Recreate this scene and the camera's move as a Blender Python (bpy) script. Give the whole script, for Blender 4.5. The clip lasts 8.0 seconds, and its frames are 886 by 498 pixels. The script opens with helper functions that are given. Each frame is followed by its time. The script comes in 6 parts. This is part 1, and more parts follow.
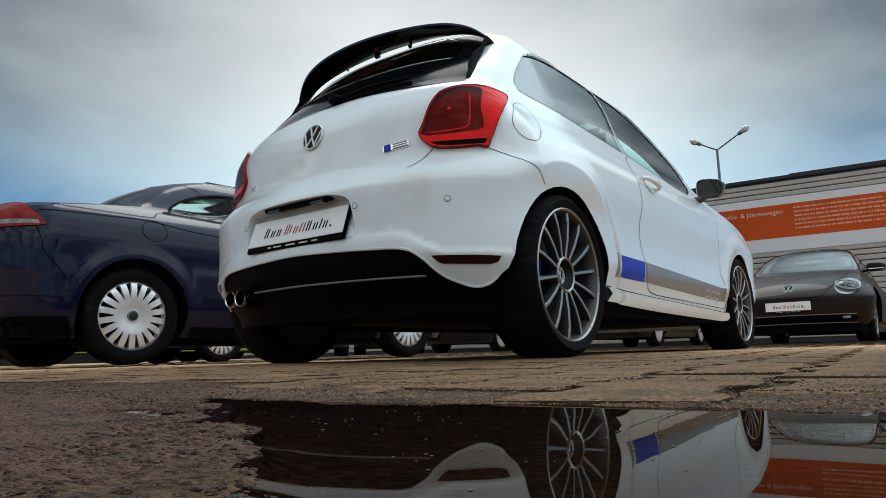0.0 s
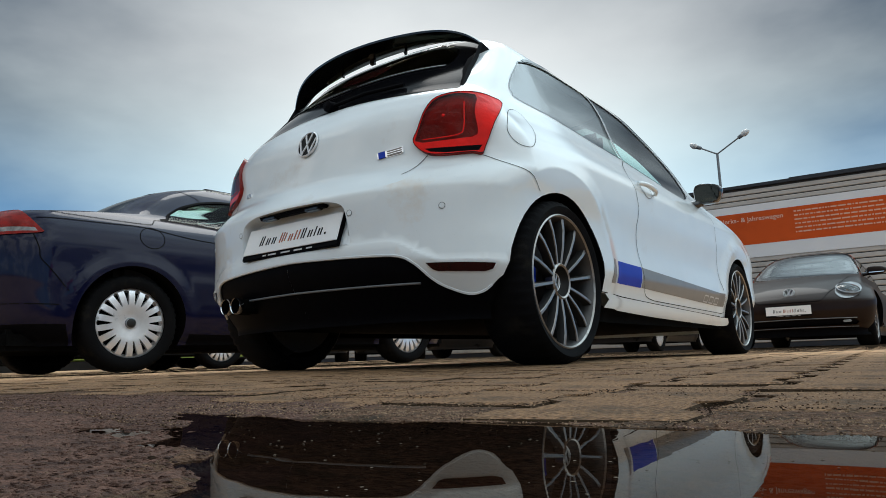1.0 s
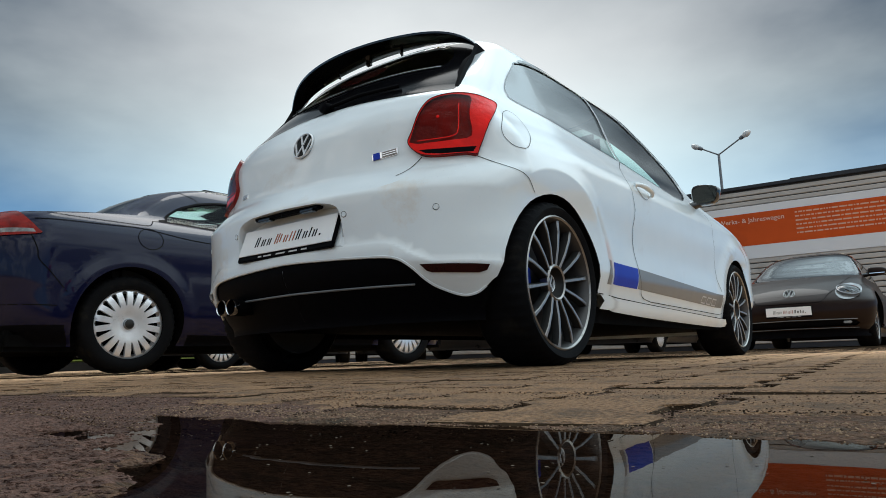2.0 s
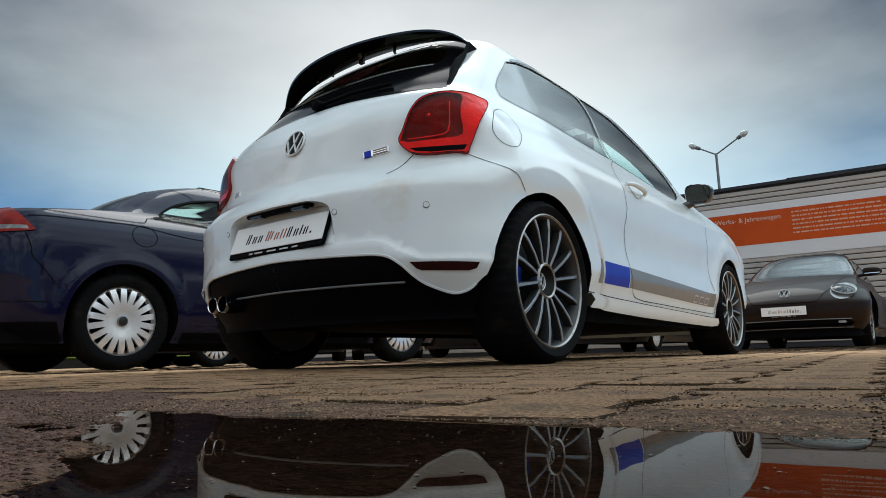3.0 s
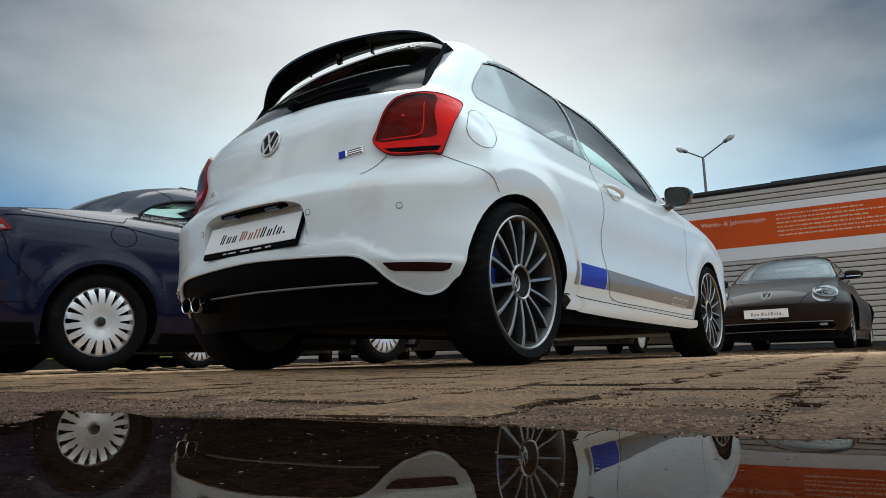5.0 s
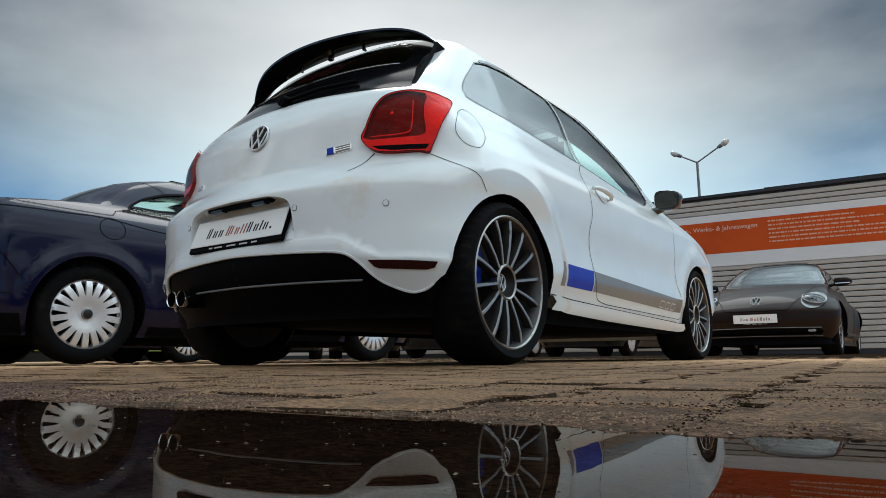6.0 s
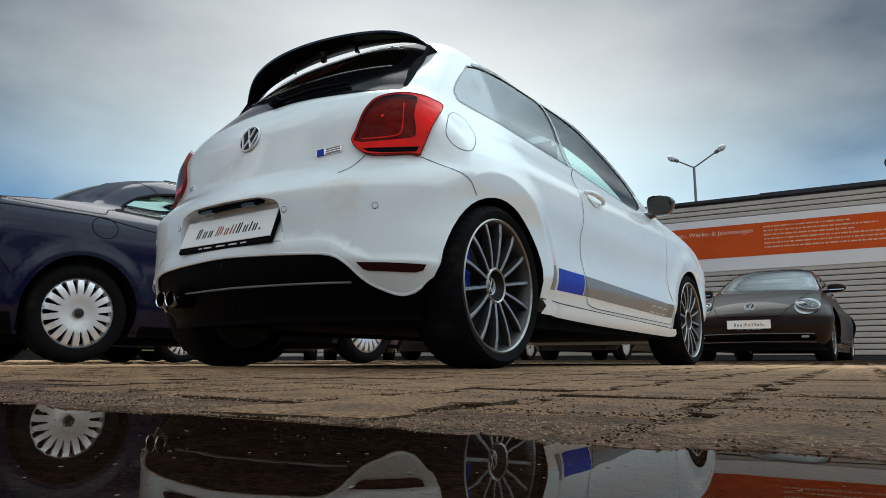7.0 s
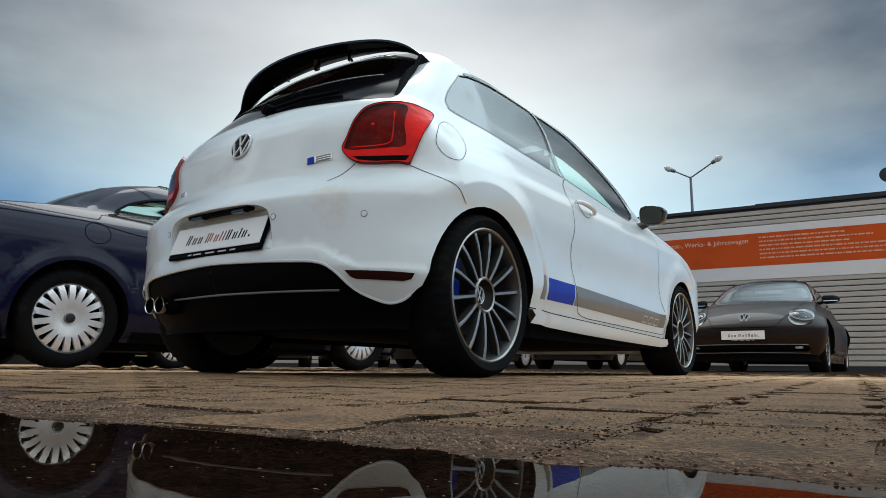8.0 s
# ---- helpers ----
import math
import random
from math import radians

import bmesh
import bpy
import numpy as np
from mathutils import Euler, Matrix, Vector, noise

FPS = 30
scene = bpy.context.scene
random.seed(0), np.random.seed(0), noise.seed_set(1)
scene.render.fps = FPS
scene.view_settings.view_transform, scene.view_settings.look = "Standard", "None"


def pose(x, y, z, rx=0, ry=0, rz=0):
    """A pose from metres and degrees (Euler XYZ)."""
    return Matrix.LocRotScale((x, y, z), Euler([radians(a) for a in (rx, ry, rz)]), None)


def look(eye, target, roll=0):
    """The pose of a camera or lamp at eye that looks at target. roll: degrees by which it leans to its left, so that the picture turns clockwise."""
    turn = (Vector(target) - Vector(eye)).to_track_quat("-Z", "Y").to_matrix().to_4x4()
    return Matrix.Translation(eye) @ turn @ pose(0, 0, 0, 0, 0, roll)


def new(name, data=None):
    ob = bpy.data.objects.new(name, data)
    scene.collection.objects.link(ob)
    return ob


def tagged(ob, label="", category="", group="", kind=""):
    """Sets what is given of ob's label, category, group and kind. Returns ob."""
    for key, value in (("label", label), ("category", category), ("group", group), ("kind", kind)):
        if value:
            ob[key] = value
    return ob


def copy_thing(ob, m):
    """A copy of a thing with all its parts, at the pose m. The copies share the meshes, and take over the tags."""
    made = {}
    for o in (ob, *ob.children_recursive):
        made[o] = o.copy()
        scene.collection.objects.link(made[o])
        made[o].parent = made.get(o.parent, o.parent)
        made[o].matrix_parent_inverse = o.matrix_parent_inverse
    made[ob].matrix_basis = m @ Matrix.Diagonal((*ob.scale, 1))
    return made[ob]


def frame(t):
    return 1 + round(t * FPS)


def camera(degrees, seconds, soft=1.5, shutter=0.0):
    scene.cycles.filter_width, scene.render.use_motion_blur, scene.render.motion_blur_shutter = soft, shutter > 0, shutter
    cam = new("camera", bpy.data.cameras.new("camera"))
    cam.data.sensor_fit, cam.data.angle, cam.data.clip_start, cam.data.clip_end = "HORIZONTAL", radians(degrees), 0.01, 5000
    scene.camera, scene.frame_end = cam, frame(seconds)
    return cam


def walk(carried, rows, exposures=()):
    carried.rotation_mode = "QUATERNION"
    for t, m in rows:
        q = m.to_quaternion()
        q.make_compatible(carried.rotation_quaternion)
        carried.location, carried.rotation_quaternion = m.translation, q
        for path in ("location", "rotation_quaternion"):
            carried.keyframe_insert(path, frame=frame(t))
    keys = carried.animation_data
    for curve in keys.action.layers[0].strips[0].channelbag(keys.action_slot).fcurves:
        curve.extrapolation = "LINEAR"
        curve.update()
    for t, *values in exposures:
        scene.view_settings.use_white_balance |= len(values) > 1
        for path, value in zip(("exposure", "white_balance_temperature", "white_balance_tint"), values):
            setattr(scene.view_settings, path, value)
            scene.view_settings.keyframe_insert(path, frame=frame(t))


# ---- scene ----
cam = camera(66.4, 8.0, 0.9)
# seconds, eye (x, y, z), pitch, roll, yaw
PATH = [
    (0.0, 1.9239, -2.2419, 0.0220, 8.836, 1.587, 37.138),
    (0.5, 1.9306, -2.2336, 0.0249, 9.111, 1.743, 37.048),
    (1.0, 1.9394, -2.2252, 0.0297, 9.250, 1.814, 37.277),
    (1.5, 1.9491, -2.2172, 0.0316, 9.351, 1.827, 37.433),
    (3.0, 1.9831, -2.1973, 0.0268, 9.201, 1.595, 37.224),
    (3.5, 1.9935, -2.1893, 0.0265, 9.194, 1.500, 37.021),
    (4.0, 2.0035, -2.1811, 0.0259, 9.168, 1.508, 36.721),
    (5.5, 2.0361, -2.1537, 0.0215, 9.336, 1.238, 35.934),
    (6.0, 2.0468, -2.1466, 0.0200, 9.255, 0.463, 35.609),
    (6.5, 2.0577, -2.1382, 0.0206, 9.355, -0.047, 35.438),
    (7.0, 2.0697, -2.1311, 0.0230, 9.432, -0.098, 35.268),
    (7.5, 2.0808, -2.1241, 0.0250, 9.721, -0.342, 35.236),
    (8.0, 2.0955, -2.1176, 0.0264, 10.081, -0.571, 34.956),
]
walk(cam, [(t, pose(x, y, z, 90 + pitch, roll, yaw)) for t, x, y, z, pitch, roll, yaw in PATH],
     exposures=((0.0, -0.28, 6400, 10), (8.0, -0.28, 6400, 10)))

# ---- daylight: a bright overcast sky, the sun soft behind thin cloud high before the cars ----
SUN_EL, SUN_AZ = 58.0, -30.0         # azimuth clockwise from +y
sun = new("sun", bpy.data.lights.new("sun", "SUN"))
sun.data.energy, sun.data.angle, sun.data.color = 1.3, radians(32), (1.0, 0.975, 0.93)
sun.matrix_world = look((0, 0, 30), (-30 * math.sin(radians(SUN_AZ)) / math.tan(radians(SUN_EL)),
                                     -30 * math.cos(radians(SUN_AZ)) / math.tan(radians(SUN_EL)), 0))
world = bpy.data.worlds.new("sky")
scene.world = world
world.use_nodes = True
wn, wl = world.node_tree.nodes, world.node_tree.links
wn.clear()


def sky_math(op, a, b=0.0, clamp=False):
    n = wn.new("ShaderNodeMath")
    n.operation, n.use_clamp = op, clamp
    for k, v in enumerate((a, b)):
        if isinstance(v, (int, float)):
            n.inputs[k].default_value = v
        else:
            wl.new(v, n.inputs[k])
    return n.outputs["Value"]


def sky_step(value, lo, hi, to=(0.0, 1.0)):
    n = wn.new("ShaderNodeMapRange")
    n.interpolation_type = "SMOOTHSTEP"
    n.inputs["From Min"].default_value, n.inputs["From Max"].default_value = lo, hi
    n.inputs["To Min"].default_value, n.inputs["To Max"].default_value = to
    wl.new(value, n.inputs["Value"])
    return n.outputs["Result"]


def sky_mix(factor, a, b):
    n = wn.new("ShaderNodeMix")
    n.data_type = "RGBA"
    for key, v in (("Factor", factor), ("A", a), ("B", b)):
        if isinstance(v, tuple):
            n.inputs[key].default_value = (*v, 1)
        elif isinstance(v, float):
            n.inputs[key].default_value = v
        else:
            wl.new(v, n.inputs[key])
    return n.outputs["Result"]


def sky_noise(scale, detail, stretch, distortion=0.0):
    m, n = wn.new("ShaderNodeMapping"), wn.new("ShaderNodeTexNoise")
    m.inputs["Scale"].default_value, m.inputs["Location"].default_value = (1.0, 1.0, stretch), (0.35, 0.0, 0.2)
    n.inputs["Scale"].default_value, n.inputs["Detail"].default_value, n.inputs["Distortion"].default_value = scale, detail, distortion
    wl.new(w_co.outputs["Generated"], m.inputs["Vector"])
    wl.new(m.outputs["Vector"], n.inputs["Vector"])
    return n.outputs["Fac"]


w_out, w_bg, w_sky = wn.new("ShaderNodeOutputWorld"), wn.new("ShaderNodeBackground"), wn.new("ShaderNodeTexSky")
w_sky.sky_type, w_sky.sun_disc = "NISHITA", False
w_sky.sun_elevation, w_sky.sun_rotation = radians(SUN_EL), radians(SUN_AZ)
w_sky.air_density, w_sky.dust_density = 1.2, 2.0
w_co, w_xyz = wn.new("ShaderNodeTexCoord"), wn.new("ShaderNodeSeparateXYZ")
wl.new(w_co.outputs["Generated"], w_xyz.inputs["Vector"])
w_az = sky_math("ARCTAN2", w_xyz.outputs["X"], w_xyz.outputs["Y"])
w_el = sky_math("ARCSINE", w_xyz.outputs["Z"])
w_soft, w_fine = sky_noise(1.7, 6.0, 2.2), sky_noise(4.5, 7.0, 2.0, 0.6)
# thin blue-grey cloud, bluer towards the horizon, over the clear sky
w_grey = sky_mix(sky_step(w_el, radians(6), radians(21)), (1.7, 4.6, 8.4), (0.80, 1.20, 1.50))
w_base = sky_mix(0.82, w_sky.outputs["Color"], w_grey)
# bright white cloud low over the cars; its fade also paints in lens vignetting
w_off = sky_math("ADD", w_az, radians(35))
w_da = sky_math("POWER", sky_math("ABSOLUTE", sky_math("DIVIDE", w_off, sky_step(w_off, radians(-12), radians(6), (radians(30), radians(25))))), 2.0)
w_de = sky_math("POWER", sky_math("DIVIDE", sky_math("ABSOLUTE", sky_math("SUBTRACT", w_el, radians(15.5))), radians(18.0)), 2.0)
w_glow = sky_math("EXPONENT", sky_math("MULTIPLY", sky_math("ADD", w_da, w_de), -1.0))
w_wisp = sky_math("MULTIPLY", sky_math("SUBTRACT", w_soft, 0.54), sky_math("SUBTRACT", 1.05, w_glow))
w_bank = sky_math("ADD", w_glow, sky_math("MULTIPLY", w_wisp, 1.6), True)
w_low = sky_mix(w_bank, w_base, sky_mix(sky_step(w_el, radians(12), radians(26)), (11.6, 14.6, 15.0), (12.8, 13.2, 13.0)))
# out-of-view broken cloud over the rest of the sky, paler east as fill
# unseen bright north-east patch, off the sun, added for flank and window reflections
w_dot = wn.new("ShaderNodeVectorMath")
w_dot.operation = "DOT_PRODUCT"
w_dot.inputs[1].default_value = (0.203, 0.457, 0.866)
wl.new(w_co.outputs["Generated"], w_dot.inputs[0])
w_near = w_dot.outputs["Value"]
w_east = sky_math("ADD", sky_math("MULTIPLY", w_xyz.outputs["X"], 0.94), sky_math("MULTIPLY", w_xyz.outputs["Y"], 0.10))
w_back = sky_step(w_xyz.outputs["Y"], 0.15, -0.5, (0.0, 0.75))
w_puff = sky_step(w_fine, 0.32, 0.62, (0.55, 1.0))
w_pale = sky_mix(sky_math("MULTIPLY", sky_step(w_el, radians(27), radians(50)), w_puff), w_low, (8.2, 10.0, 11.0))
# white broken cloud added high out of view, for the windows to mirror
w_torn = sky_math("MULTIPLY", sky_step(w_el, radians(29), radians(40)), sky_math("MULTIPLY", sky_step(w_xyz.outputs["Y"], 0.25, 0.60), sky_step(w_fine, 0.46, 0.56, (0.05, 1.0))))
w_pale = sky_mix(w_torn, w_pale, (17.0, 20.0, 20.8))
w_lift = sky_math("MULTIPLY", sky_step(w_east, 0.08, 0.32), sky_step(w_el, radians(10), radians(27), (0.03, 1.0)))
w_rest = sky_mix(sky_math("MULTIPLY", w_lift, w_puff), w_pale, (17.5, 20.2, 21.0))
w_rear = sky_mix(sky_math("MULTIPLY", w_back, sky_step(w_el, radians(6), radians(30), (0.35, 1.0))), w_rest, sky_mix(sky_step(w_fine, 0.47, 0.58), (3.6, 4.4, 5.0), (16.0, 16.2, 15.8)))
w_fill = sky_mix(sky_math("MULTIPLY", sky_step(w_near, 0.79, 0.93), w_puff), w_rear, (20.0, 25.5, 28.0))
wl.new(w_fill, w_bg.inputs["Color"])
wl.new(w_bg.outputs["Background"], w_out.inputs["Surface"])
w_bg.inputs["Strength"].default_value = 0.10


# ---- materials ----
def material(name, color, rough=0.5, metal=0.0, vary=0.0, scale=6.0, bump=0.0, bump_scale=60.0, coat=0.0, spec=0.5,
             dirt=None, dirt_scale=3.0, dirt_amount=0.0, random_tint=0.0):
    """A surface with grain and stains at two scales."""
    m = bpy.data.materials.new(name)
    m.use_nodes = True
    n, l = m.node_tree.nodes, m.node_tree.links
    b = n["Principled BSDF"]
    b.inputs["Roughness"].default_value, b.inputs["Metallic"].default_value = rough, metal
    b.inputs["Coat Weight"].default_value, b.inputs["Coat Roughness"].default_value = coat, 0.03
    b.inputs["Specular IOR Level"].default_value = spec
    b.inputs["Base Color"].default_value = (*color, 1)
    co = n.new("ShaderNodeTexCoord")
    last = None
    if vary or random_tint:
        t, r = n.new("ShaderNodeTexNoise"), n.new("ShaderNodeMapRange")
        t.inputs["Scale"].default_value, t.inputs["Detail"].default_value = scale, 6.0
        l.new(co.outputs["Object"], t.inputs["Vector"])
        r.inputs["From Min"].default_value, r.inputs["From Max"].default_value = 0.3, 0.7
        r.inputs["To Min"].default_value, r.inputs["To Max"].default_value = 1 - vary, 1 + vary
        l.new(t.outputs["Fac"], r.inputs["Value"])
        mul = n.new("ShaderNodeVectorMath")
        mul.operation = "SCALE"
        mul.inputs[0].default_value = color
        l.new(r.outputs["Result"], mul.inputs["Scale"])
        last = mul.outputs["Vector"]
        if random_tint:
            oi, rr, m2 = n.new("ShaderNodeObjectInfo"), n.new("ShaderNodeMapRange"), n.new("ShaderNodeVectorMath")
            rr.inputs["To Min"].default_value, rr.inputs["To Max"].default_value = 1 - random_tint, 1 + random_tint
            l.new(oi.outputs["Random"], rr.inputs["Value"])
            m2.operation = "SCALE"
            l.new(last, m2.inputs[0])
            l.new(rr.outputs["Result"], m2.inputs["Scale"])
            last = m2.outputs["Vector"]
    if dirt:
        t, r, mx = n.new("ShaderNodeTexNoise"), n.new("ShaderNodeValToRGB"), n.new("ShaderNodeMix")
        t.inputs["Scale"].default_value, t.inputs["Detail"].default_value, t.inputs["Roughness"].default_value = dirt_scale, 8.0, 0.65
        l.new(co.outputs["Object"], t.inputs["Vector"])
        r.color_ramp.elements[0].position, r.color_ramp.elements[1].position = 0.62 - dirt_amount * 0.3, 0.78 - dirt_amount * 0.2
        l.new(t.outputs["Fac"], r.inputs["Fac"])
        mx.data_type = "RGBA"
        mx.inputs["A"].default_value, mx.inputs["B"].default_value = (*color, 1), (*dirt, 1)
        if last:
            l.new(last, mx.inputs["A"])
        l.new(r.outputs["Color"], mx.inputs["Factor"])
        last = mx.outputs["Result"]
    if last:
        l.new(last, b.inputs["Base Color"])
    if bump:
        t, bp = n.new("ShaderNodeTexNoise"), n.new("ShaderNodeBump")
        t.inputs["Scale"].default_value, t.inputs["Detail"].default_value = bump_scale, 5.0
        l.new(co.outputs["Object"], t.inputs["Vector"])
        bp.inputs["Strength"].default_value, bp.inputs["Distance"].default_value = bump, 0.01
        l.new(t.outputs["Fac"], bp.inputs["Height"])
        l.new(bp.outputs["Normal"], b.inputs["Normal"])
        if coat:
            l.new(bp.outputs["Normal"], b.inputs["Coat Normal"])
    return m


def glass_material(name, tint, ior=1.5, rough=0.0):
    """Thin sheet glass: what passes through is tinted, the mirror image grows towards grazing."""
    m = bpy.data.materials.new(name)
    m.use_nodes = True
    n, l = m.node_tree.nodes, m.node_tree.links
    n.clear()
    out, mix, fr = n.new("ShaderNodeOutputMaterial"), n.new("ShaderNodeMixShader"), n.new("ShaderNodeFresnel")
    tr, gl = n.new("ShaderNodeBsdfTransparent"), n.new("ShaderNodeBsdfGlossy")
    fr.inputs["IOR"].default_value = ior
    tr.inputs["Color"].default_value = (*tint, 1)
    gl.inputs["Roughness"].default_value = rough
    l.new(fr.outputs["Fac"], mix.inputs["Fac"])
    l.new(tr.outputs["BSDF"], mix.inputs[1])
    l.new(gl.outputs["BSDF"], mix.inputs[2])
    l.new(mix.outputs["Shader"], out.inputs["Surface"])
    return m


WHITE = material("white_paint", (0.79, 0.84, 0.85), 0.34, 0.0, 0.02, 5.0, coat=1.0, dirt=(0.68, 0.65, 0.60), dirt_scale=2.6, dirt_amount=0.05)
# bumper white with the brown ground's bounced light blotched into its colour
BOUNCE_WHITE = material("white_paint_with_ground_bounce", (0.79, 0.83, 0.83), 0.38, 0.0, 0.02, 5.0, coat=0.9, dirt=(0.72, 0.64, 0.54), dirt_scale=3.4, dirt_amount=0.14)
NAVY = material("navy_paint", (0.0026, 0.0036, 0.023), 0.45, 0.0, 0.08, 7.0, 0.08, 5.0, coat=0.50, spec=0.05)
NAVY.node_tree.nodes["Principled BSDF"].inputs["Coat Roughness"].default_value = 0.07
BROWN = material("brown_paint", (0.0165, 0.0085, 0.0055), 0.42, 0.0, 0.08, 7.0, 0.05, 5.0, coat=0.17, spec=0.05)
DARK_PAINT = material("dark_paint", (0.007, 0.008, 0.010), 0.4, 0.0, 0.1, 5.0, coat=0.15, spec=0.08)
LIME = material("lime_paint", (0.22, 0.33, 0.06), 0.35, 0.0, 0.05, coat=0.8)
GLOSS_BLACK = material("gloss_black_plastic", (0.006, 0.006, 0.007), 0.12, 0.0, 0.1, 9.0, coat=0.6)
BORDER = material("black_window_print", (0.004, 0.004, 0.005), 0.12, 0.0, 0.1, 9.0, spec=0.04)
BLACK = material("black_plastic", (0.003, 0.003, 0.004), 0.55, 0.0, 0.2, 30.0, 0.08, 300.0, spec=0.03)
SEAM = material("panel_gap", (0.006, 0.006, 0.006), 0.9, spec=0.04)
RUBBER = material("tyre_rubber", (0.0045, 0.0045, 0.005), 0.8, 0.0, 0.25, 14.0, 0.15, 220.0, dirt=(0.016, 0.014, 0.011), dirt_scale=9.0, dirt_amount=0.2, spec=0.08)
ALLOY = material("brushed_alloy", (0.34, 0.325, 0.31), 0.36, 0.9, 0.12, 16.0, dirt=(0.14, 0.12, 0.10), dirt_scale=14.0, dirt_amount=0.25)
# darker alloy copies: the shade inside the wheels is put into the colour
ALLOY_GREY = material("shaded_barrel_alloy", (0.085, 0.082, 0.08), 0.45, 0.7, 0.25, 14.0)
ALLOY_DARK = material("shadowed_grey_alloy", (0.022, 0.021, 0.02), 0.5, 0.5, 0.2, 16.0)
CHROME = material("chrome", (0.75, 0.76, 0.78), 0.06, 1.0, 0.04, 40.0)
HUBCAP = material("silver_hubcap", (0.780, 0.780, 0.800), 0.3, 0.55, 0.06, 20.0, dirt=(0.22, 0.19, 0.16), dirt_scale=12.0, dirt_amount=0.1)
SILVER = material("silvered_plastic", (0.75, 0.76, 0.77), 0.3, 0.35, 0.05, 30.0)
MIRROR = material("mirror_glass", (0.11, 0.125, 0.12), 0.04, 1.0, 0.05, 8.0)
REAR_PANE = glass_material("smoked_rear_glass", (0.80, 0.72, 0.54), 1.35)
IRON = material("brake_iron", (0.045, 0.04, 0.038), 0.5, 0.7, 0.25, 25.0)
BLUE = material("blue_film", (0.010, 0.042, 0.40), 0.5, 0.0, 0.05, 12.0, coat=0.08, spec=0.15)
GREY = material("grey_film", (0.20, 0.19, 0.175), 0.4, 0.0, 0.05, 12.0, coat=0.3)
PALE = material("pale_film", (0.5, 0.5, 0.49), 0.4)
DIM_RED = material("dull_red_lens", (0.20, 0.010, 0.007), 0.25, 0.0, 0.4, 20.0, coat=0.12, spec=0.15)
SMOKE_GLASS = glass_material("smoked_red_glass", (0.44, 0.075, 0.055), 1.22)
LAMP_BODY = material("lamp_reflector", (0.80, 0.78, 0.76), 0.35, 0.2, 0.25, 22.0, 0.5, 90.0)
RED_LENS = material("red_lens", (0.80, 0.012, 0.008), 0.25, 0.0, 0.3, 9.0, 0.25, 45.0, coat=0.06, spec=0.12)
DARK_LENS = material("smoked_red_lens", (0.050, 0.012, 0.009), 0.15, 0.0, 0.6, 9.0, coat=0.5, spec=0.3, dirt=(0.12, 0.011, 0.007), dirt_scale=11.0, dirt_amount=0.3)
CLEAR_LENS = material("clear_lens", (0.20, 0.195, 0.19), 0.12, 0.3, 0.35, 40.0, coat=0.7)
DROPS = glass_material("water", (0.92, 0.94, 0.95), 1.33)
LAMP_LENS = glass_material("headlamp_cover", (0.86, 0.88, 0.9), 1.45)
REFLECTOR = material("dark_red_reflector", (0.022, 0.002, 0.003), 0.2, 0.0, 0.15, 50.0, coat=0.2, spec=0.2)
PLATE = material("plate_white", (0.86, 0.86, 0.85), 0.4, 0.0, 0.03, 9.0)
INK = material("black_print", (0.012, 0.012, 0.012), 0.6, spec=0.15)
RUST_INK = material("rust_print", (0.34, 0.09, 0.04), 0.6)
SOFT_GLASS = glass_material("green_tinted_glass", (0.84, 0.93, 0.85), 1.18)
GLASS = glass_material("window_glass", (0.82, 0.95, 0.92), 1.7)
PRIVACY = glass_material("tinted_glass", (0.34, 0.37, 0.36), 3.9)
SCREEN = glass_material("windscreen_glass", (0.82, 0.94, 0.92), 2.1)
CLEAR_SCREEN = glass_material("clear_windscreen_glass", (0.80, 0.97, 0.94), 1.12)
LINING = material("beige_headliner", (0.74, 0.69, 0.56), 0.9, 0.0, 0.05, 40.0)
TRIM = material("grey_pillar_trim", (0.20, 0.20, 0.205), 0.8, 0.0, 0.06, 30.0)
CABIN = material("dark_cabin", (0.018, 0.018, 0.019), 0.85, 0.0, 0.2, 9.0)
UNDER = material("underbody", (0.005, 0.005, 0.005), 0.9, 0.0, 0.3, 12.0, 0.1, 80.0, spec=0.02)
CLAD = material("ribbed_steel_cladding", (0.43, 0.41, 0.385), 0.45, 0.15, 0.07, 1.2, dirt=(0.27, 0.25, 0.225), dirt_scale=1.1, dirt_amount=0.2)
CLAD_GAP = material("dark_cladding_groove", (0.035, 0.035, 0.038), 0.7)
FASCIA = material("dark_roof_fascia", (0.02, 0.023, 0.03), 0.5, 0.3, 0.2, 1.5)
ORANGE = material("orange_banner", (0.54, 0.080, 0.012), 0.6, 0.0, 0.08, 0.9, dirt=(0.43, 0.060, 0.011), dirt_scale=0.7, dirt_amount=0.3, spec=0.15)
BANNER_WHITE = material("white_banner", (0.66, 0.68, 0.71), 0.5, 0.0, 0.04, 1.0)
BANNER_TEXT = material("banner_print", (0.70, 0.50, 0.40), 0.6)
FINE_TEXT = material("fine_banner_print", (0.64, 0.37, 0.26), 0.6)
STEEL = material("grey_steel", (0.20, 0.21, 0.22), 0.5, 0.7, 0.15, 4.0)
LAMP_GLASS = material("milky_lamp_cover", (0.62, 0.63, 0.62), 0.2, 0.0, 0.05, 5.0, coat=0.5)
PAVER = material("concrete_paver", (0.208, 0.118, 0.060), 0.72, 0.0, 0.7, 230.0, 0.8, 260.0, dirt=(0.06, 0.043, 0.028), dirt_scale=11.0, dirt_amount=0.4, random_tint=0.14, spec=0.12)


